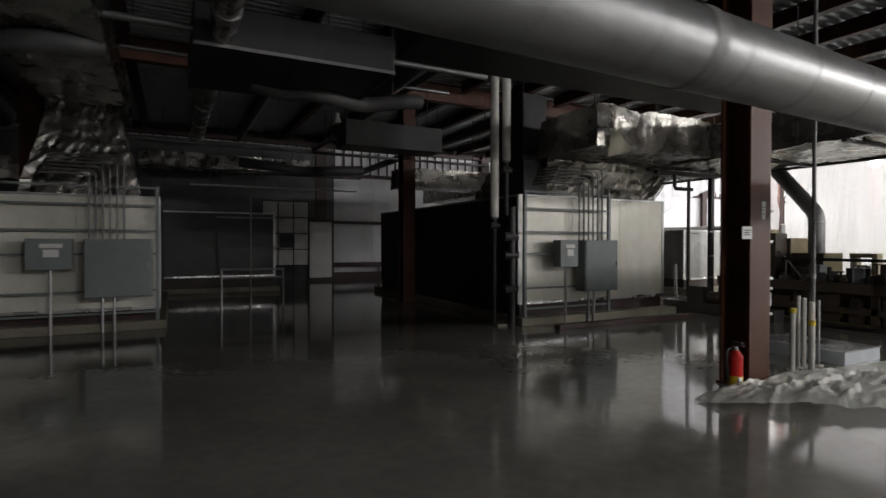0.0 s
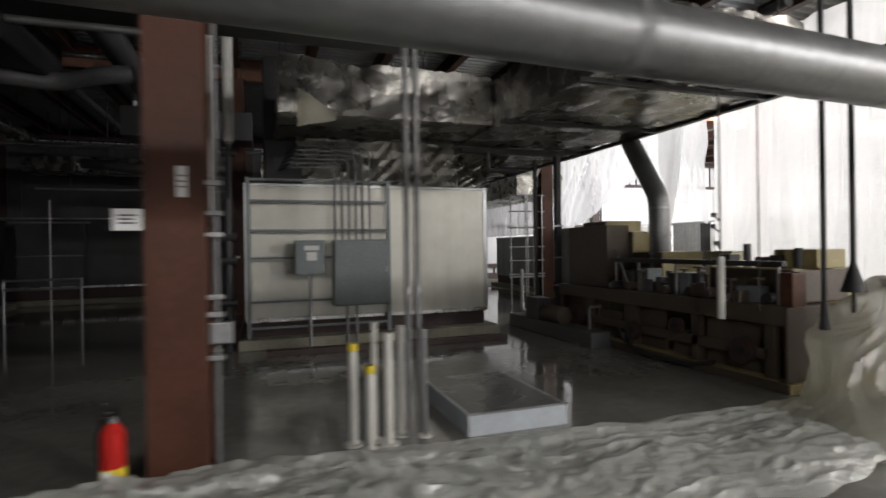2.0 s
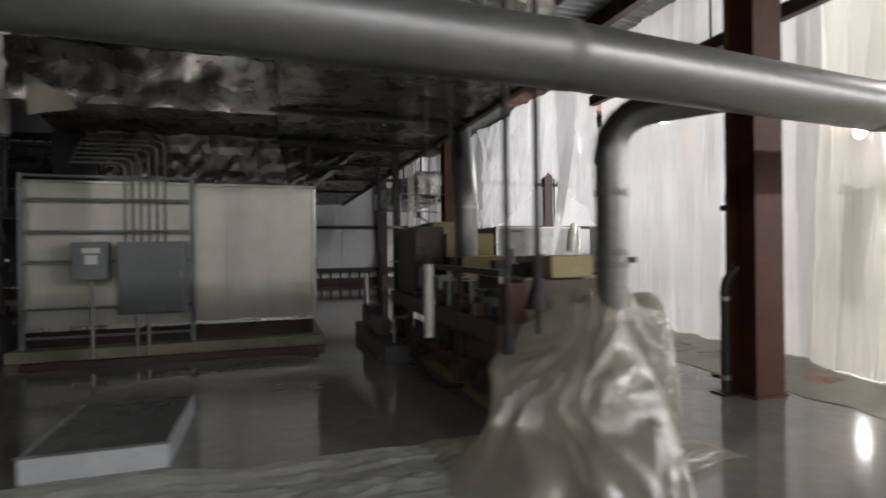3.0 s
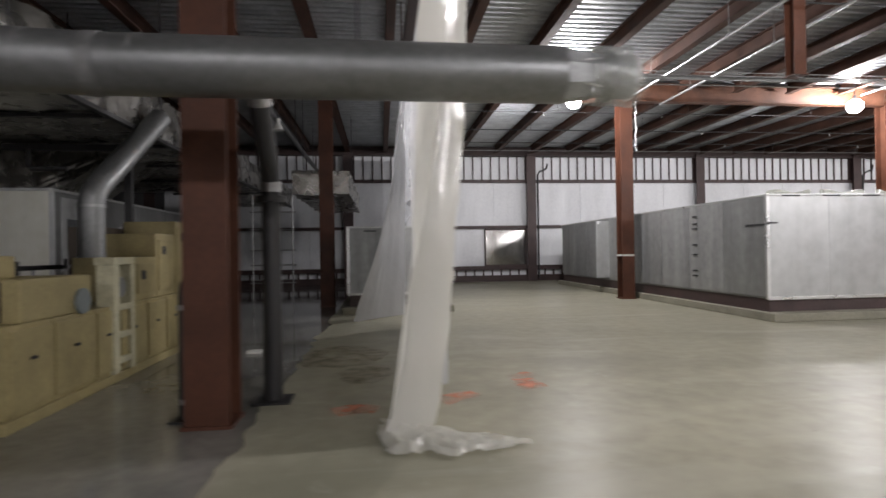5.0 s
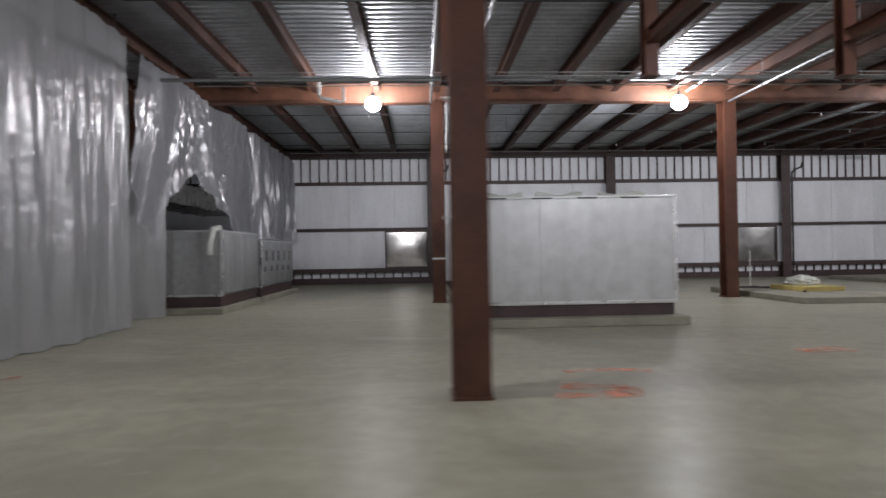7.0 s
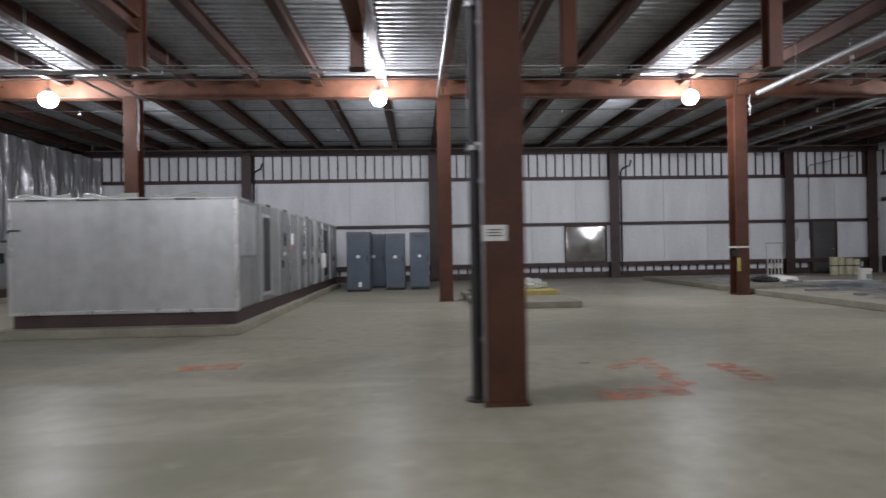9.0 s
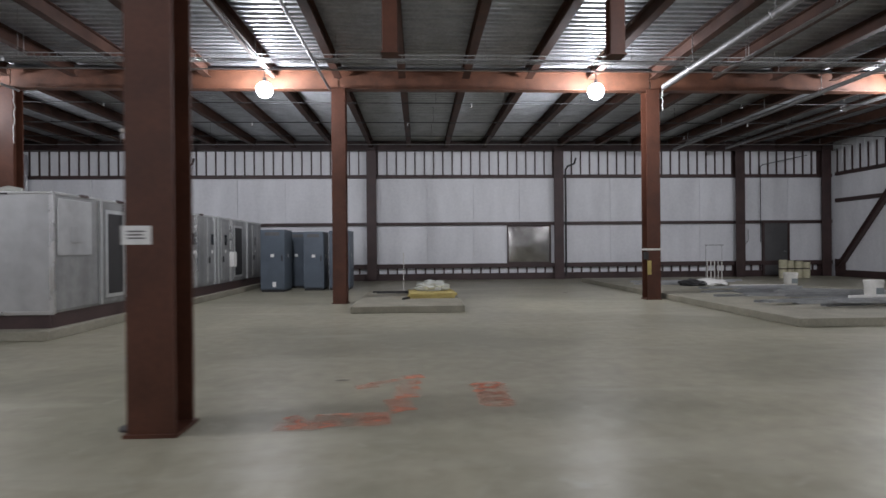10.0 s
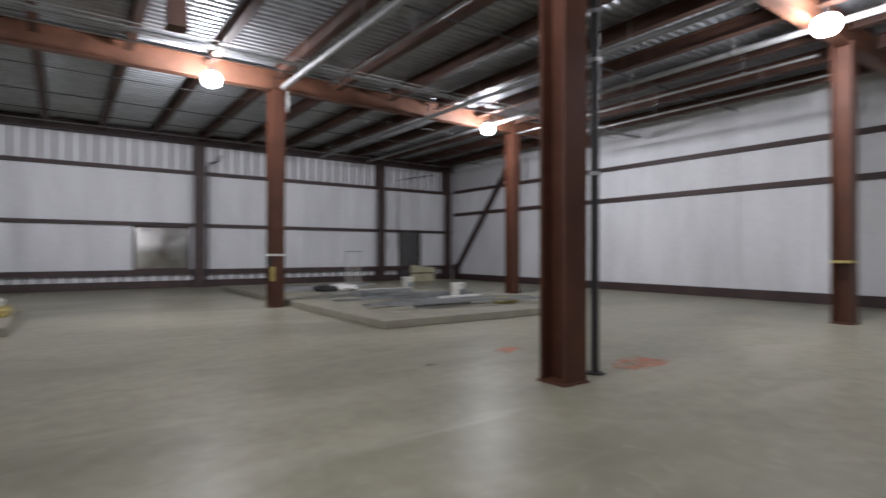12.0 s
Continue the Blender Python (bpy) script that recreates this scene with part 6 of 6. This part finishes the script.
# ---------------- pipe racks in front of the units ----------------
def pipe_rack(x0, x1, y, big_x0, big_x1, small_x0, small_x1, label):
    t = thing("pipe_rack", x0, y, 0, label, "pipe rack", "pipe racks")
    w = x1 - x0
    for x in (0, w):
        part("post", box(B(), x - 0.02, -0.02, 0, x + 0.02, 0.02, 1.84), M_GREYBOX, t)
    for z in (0.22, 0.50, 0.97, 1.27, 1.59, 1.82):
        part("rail", box(B(), 0.02, -0.016, z - 0.012, w - 0.02, 0.016, z + 0.012), M_GREYBOX, t)
    eb = thing("electric_box", big_x0, y - 0.02, 0.44, "large grey enamel electrical box on the pipe rack", "electrical box", "electrical boxes")
    bw = big_x1 - big_x0
    part("body", box(B(), 0, -0.2, 0, bw, 0, 0.72, 0.01), M_GREYBOX, eb)
    dr = part("door", box(B(), 0.012, -0.215, 0.012, bw - 0.012, -0.2, 0.708, 0.006), M_GREYBOX, eb)
    part("latch", box(B(), bw - 0.05, -0.235, 0.36, bw - 0.03, -0.215, 0.42, 0.004), M_CHROME, dr, "bright latch")
    for x in (bw * 0.25, bw * 0.42):
        part("conduit", cyl(B(), (x, -0.1, -0.44), (x, -0.1, 0), 0.016, 8), M_CHROME, eb)
    sb = thing("electric_box", small_x0, y - 0.02, 0.79, "small grey enamel control box with a white label", "electrical box", "electrical boxes")
    sw = small_x1 - small_x0
    part("body", box(B(), 0, -0.16, 0, sw, 0, 0.37, 0.008), M_GREYBOX, sb)
    part("label_plate", box(B(), sw * 0.3, -0.164, 0.26, sw * 0.8, -0.16, 0.31), M_PAPER, sb, "white label")
    part("label_plate", box(B(), sw * 0.38, -0.164, 0.15, sw * 0.72, -0.16, 0.24), M_PAPER, sb, "white label")
    part("conduit", cyl(B(), (sw / 2, -0.08, -0.79), (sw / 2, -0.08, 0), 0.018, 8), M_CHROME, sb)
    for k in range(6):
        x = big_x0 + 0.04 + k * 0.075
        ct = thing("bent_conduit", x, y - 0.05 - 0.012 * k, 1.10, "thin zinc conduit rising and bending over the unit", "conduit", "bent conduits")
        z = 0.86 + 0.045 * k
        part("conduit", tube(B(), bend((0, 0, 0.06), (0, 0, z), (-0.5 - 0.05 * k, 0.05, z), 0.09, 5) + [(-0.6 - 0.05 * k, 0.4, z)], 0.012, 8), M_DUCTBAND, ct, smooth=True)


pipe_rack(-5.57, -4.05, 3.38, -4.70, -4.09, -5.10, -4.79, "grey steel pipe rack standing before the air handler")
pipe_rack(-11.75, -10.0, 5.33, -10.78, -10.05, -11.35, -10.9, "grey steel pipe rack before the dim air handler")
for x, z0 in ((-5.95, 1.47), (-5.76, 2.24)):
    t = thing("white_pipe", x, 3.55, z0, "white jacketed vertical pipe hanging from the roof", "pipe", "white pipes")
    part("jacket", cyl(B(), (0, 0, 0), (0, 0, DECK - z0), 0.058, 18), M_PVC, t, smooth=True)
    part("end_ring", cyl(B(), (0, 0, -0.03), (0, 0, 0), 0.045, 18), M_DUCTBAND, t)
    part("black_riser", cyl(B(), (0, 0, -z0 + (0 if z0 < 2 else 1.5)), (0, 0, -0.03), 0.032, 12), M_BLACK, t, smooth=True)
    part("valve", cyl(B(), (-0.07, 0, -0.12), (0.07, 0, -0.12), 0.045, 12), M_BLACK, t)
t = thing("black_pipe_manifold", -5.85, 3.2, 0, "black piping with valves at the unit's corner", "pipe")
part("riser", cyl(B(), (0.08, 0.2, 0), (0.08, 0.2, 1.6), 0.05, 12), M_BLACK, t, smooth=True)
part("foot", box(B(), -0.12, 0.22, 0, 0.12, 0.46, 0.03), M_PAD, t)
for z in (0.5, 0.95, 1.2):
    part("valve_body", cyl(B(), (-0.05, 0.2, z), (0.16, 0.2, z), 0.06, 12), M_BLACK, t)
part("tag", box(B(), 0.17, 0.14, 0.98, 0.19, 0.17, 1.0), M_PAPER, t)

# pipe frame stand, back-wall panels, dark structure
t = thing("pipe_stand", -8.6, 7.0, 0, "low zinc pipe stand frame on the floor", "pipe stand")
for x in (-0.5, 0.5):
    part("leg", cyl(B(), (x, 0, 0), (x, 0, 0.68), 0.018, 8), M_CHROME, t)
for z in (0.52, 0.66):
    part("rail", cyl(B(), (-0.5, 0, z), (0.5, 0, z), 0.02, 8), M_CHROME, t)
part("rail", cyl(B(), (-0.45, 0.3, 1.02), (0.45, 0.3, 1.02), 0.014, 8), M_CHROME, t)
part("rail_post", cyl(B(), (0.0, 0.3, 0), (0.0, 0.3, 1.9), 0.014, 8), M_CHROME, t)
part("rail", cyl(B(), (-0.55, 0.3, 1.55), (0.55, 0.3, 1.55), 0.014, 8), M_CHROME, t)


def panel_screen(x0, y, cols, rws, w, h, z0, label):
    t = thing("panel_screen", x0, y, 0, label, "panel screen", "panel screens")
    for i in range(cols):
        for j in range(rws):
            part("pane", box(B(), i * w + 0.012, 0, z0 + j * h + 0.012, (i + 1) * w - 0.012, 0.02, z0 + (j + 1) * h - 0.012, 0.003), M_WHITE, t)
    for i in range(cols + 1):
        part("mullion", box(B(), i * w - 0.012, -0.012, 0, i * w + 0.012, 0.03, z0 + rws * h), M_BLACK, t)
    for j in range(rws + 1):
        part("transom", box(B(), 0.012, -0.01, z0 + j * h - 0.01, cols * w - 0.012, 0.028, z0 + j * h + 0.01), M_BLACK, t)
    return t


ps = panel_screen(-7.75, 11.75, 3, 4, 0.39, 0.42, 0.52, "white panelled screen with dark frames at the back")
part("open_pane", box(B(), 0.42, -0.06, 0.98, 0.80, -0.02, 1.34, 0.004), M_BLACK, ps, "dark framed opening")
t = thing("white_door", -5.95, 12.9, 0, "white door leaf standing in the back wall", "door")
part("leaf", box(B(), -0.32, 0, 0.1, 0.32, 0.04, 1.72, 0.005), M_WHITE, t)
part("frame", box(B(), -0.38, 0.04, 0, 0.38, 0.08, 1.8), M_DARKSTEEL, t)
t = thing("grey_duct", -7.3, 5.9, 2.72, "grey rectangular sheet metal duct under the roof", "duct")
part("shell", box(B(), 0, 0, 0, 1.75, 0.6, 0.42, 0.01), M_DARKBOX, t)
for x in (0.1, 1.6):
    part("hanger", cyl(B(), (x, 0.3, 0.42), (x, 0.3, DECK - 2.72), 0.008, 6), M_BLACK, t)
for i, (x, y0, y1, z, r) in enumerate(((-7.0, -3.5, 6.0, 3.45, 0.16), (-12.4, -4.0, 9.0, 3.3, 0.2), (-8.3, 1.0, 12.0, 3.75, 0.06), (-6.4, 1.0, 12.0, 3.62, 0.05), (-4.6, 5.0, 13.0, 3.3, 0.09), (-0.75, 1.0, 12.5, 3.3, 0.05))):
    t = thing("dark_pipe", x, y0, z, "dark round pipe hung under the roof of the dim hall", "pipe", "dark pipes")
    part("pipe", cyl(B(), (0, 0, 0), (0, y1 - y0, 0), r, 18), M_DARKBOX, t, smooth=True)
    for k in range(4):
        part("hanger", cyl(B(), (0, (k + 0.5) * (y1 - y0) / 4, r), (0, (k + 0.5) * (y1 - y0) / 4, DECK - z), 0.008, 6), M_BLACK, t)
for i, (x0, x1, y, z, r) in enumerate(((-14.0, -6.3, 3.2, 3.2, 0.04), (-13.0, -5.9, 5.0, 3.5, 0.035), (-14.0, -3.3, 8.0, 2.9, 0.03), (-12.0, -6.0, 1.4, 3.6, 0.05), (-8.6, -5.9, 9.4, 2.6, 0.025), (-9.5, -6.0, 9.4, 2.3, 0.02))):
    t = thing("dim_conduit", x0, y, z, "zinc conduit crossing the dim hall under the roof", "conduit", "dim conduits")
    part("conduit", cyl(B(), (0, 0, 0), (x1 - x0, 0, 0), r, 10), M_CHROME if i % 2 else M_DUCT, t, smooth=True)
    for k in range(3):
        part("hanger", cyl(B(), ((k + 0.5) * (x1 - x0) / 3, 0, r), ((k + 0.5) * (x1 - x0) / 3, 0, DECK - z), 0.006, 5), M_BLACK, t)
for x, y, z in ((-7.25, 6.6, 3.2), (-0.6, 5.5, 2.95)):
    t = thing("pendant_lamp", x, y, z, "unlit white pendant work lamp hanging from a rod", "lamp", "unlit pendants")
    part("shade", cyl(B(), (0, 0, 0), (0, 0, 0.1), 0.09, 18, 0.04), M_WHITE, t, smooth=True)
    part("socket", cyl(B(), (0, 0, 0.1), (0, 0, 0.18), 0.035, 12), M_WHITE, t, smooth=True)
    part("rod", cyl(B(), (0, 0, 0.18), (0, 0, DECK - z), 0.006, 6), M_BLACK, t)

# black support frame under the foil duct
t = thing("support_frame", -1.86, 3.3, 0, "black steel post and arms carrying the foil duct", "support frame")
part("post", box(B(), -0.035, -0.035, 0, 0.035, 0.035, 2.19), M_BLACK, t)
part("arm", box(B(), -1.3, -0.035, 2.19, 0.1, 0.035, 2.24), M_BLACK, t)
part("post", box(B(), -0.16, 0.3, 0, -0.12, 0.34, 2.19), M_BLACK, t)
part("loop", tube(B(), [(-1.0, -0.1, 2.19), (-1.0, -0.1, 2.0), (-0.97, -0.1, 1.97), (-0.6, -0.1, 1.97)], 0.03, 8), M_BLACK, t, smooth=True)
for z in (0.55, 0.9, 1.3):
    part("bracket", box(B(), -0.09, -0.05, z, 0.05, -0.035, z + 0.02), M_CHROME, t)
for i, dx in enumerate((0.0, 0.35)):
    t = thing("ladder_rack", -1.0 + dx, 6.1 + 0.02 * i, 0, "zinc pipe ladder rack before the white wall", "pipe rack", "ladder racks")
    for x in (-0.15, 0.15):
        part("upright", cyl(B(), (x, 0, 0), (x, 0, 2.0), 0.013, 8), M_CHROME, t)
    for z in (0.5, 0.55, 0.8, 1.05, 1.4, 1.7, 2.0):
        part("rung", cyl(B(), (-0.2, 0, z), (0.2, 0, z), 0.012, 8), M_CHROME, t)
# One flat white scrap on the floor beside the machine.
t = thing("floor_scrap", -0.35, 1.4, 0.0, "low white scrap lying on the floor", "scrap")
part("scrap", box(B(), 0.0, 0.9, 0, 0.14, 1.0, 0.03, 0.008), M_WHITE, t)
for i, (x, y, l) in enumerate(((-3.1, 2.75, 1.2),)):
    t = thing("floor_curb", x, y, 0, "dark steel channel lying before the unit", "steel channel")
    part("channel", box(B(), -2.3, 0.1, 0, 0.3, 0.2, 0.06, 0.005), M_DARKSTEEL, t)
for i in range(3):
    t = thing("drop_conduit", -1.28 + 0.05 * i, 5.0 + 0.06 * i, 0, "thin pale conduit bent under the foil duct", "conduit", "drop conduits")
    part("conduit", tube(B(), bend((0, 0, 0), (0, 0, 1.95 + 0.09 * i), (-0.12, -0.45, 2.34), 0.12, 5), 0.011, 8), M_PVC, t, smooth=True)
    part("coupling", cyl(B(), (0, 0, 1.35), (0, 0, 1.40), 0.016, 8), M_CHROME, t)
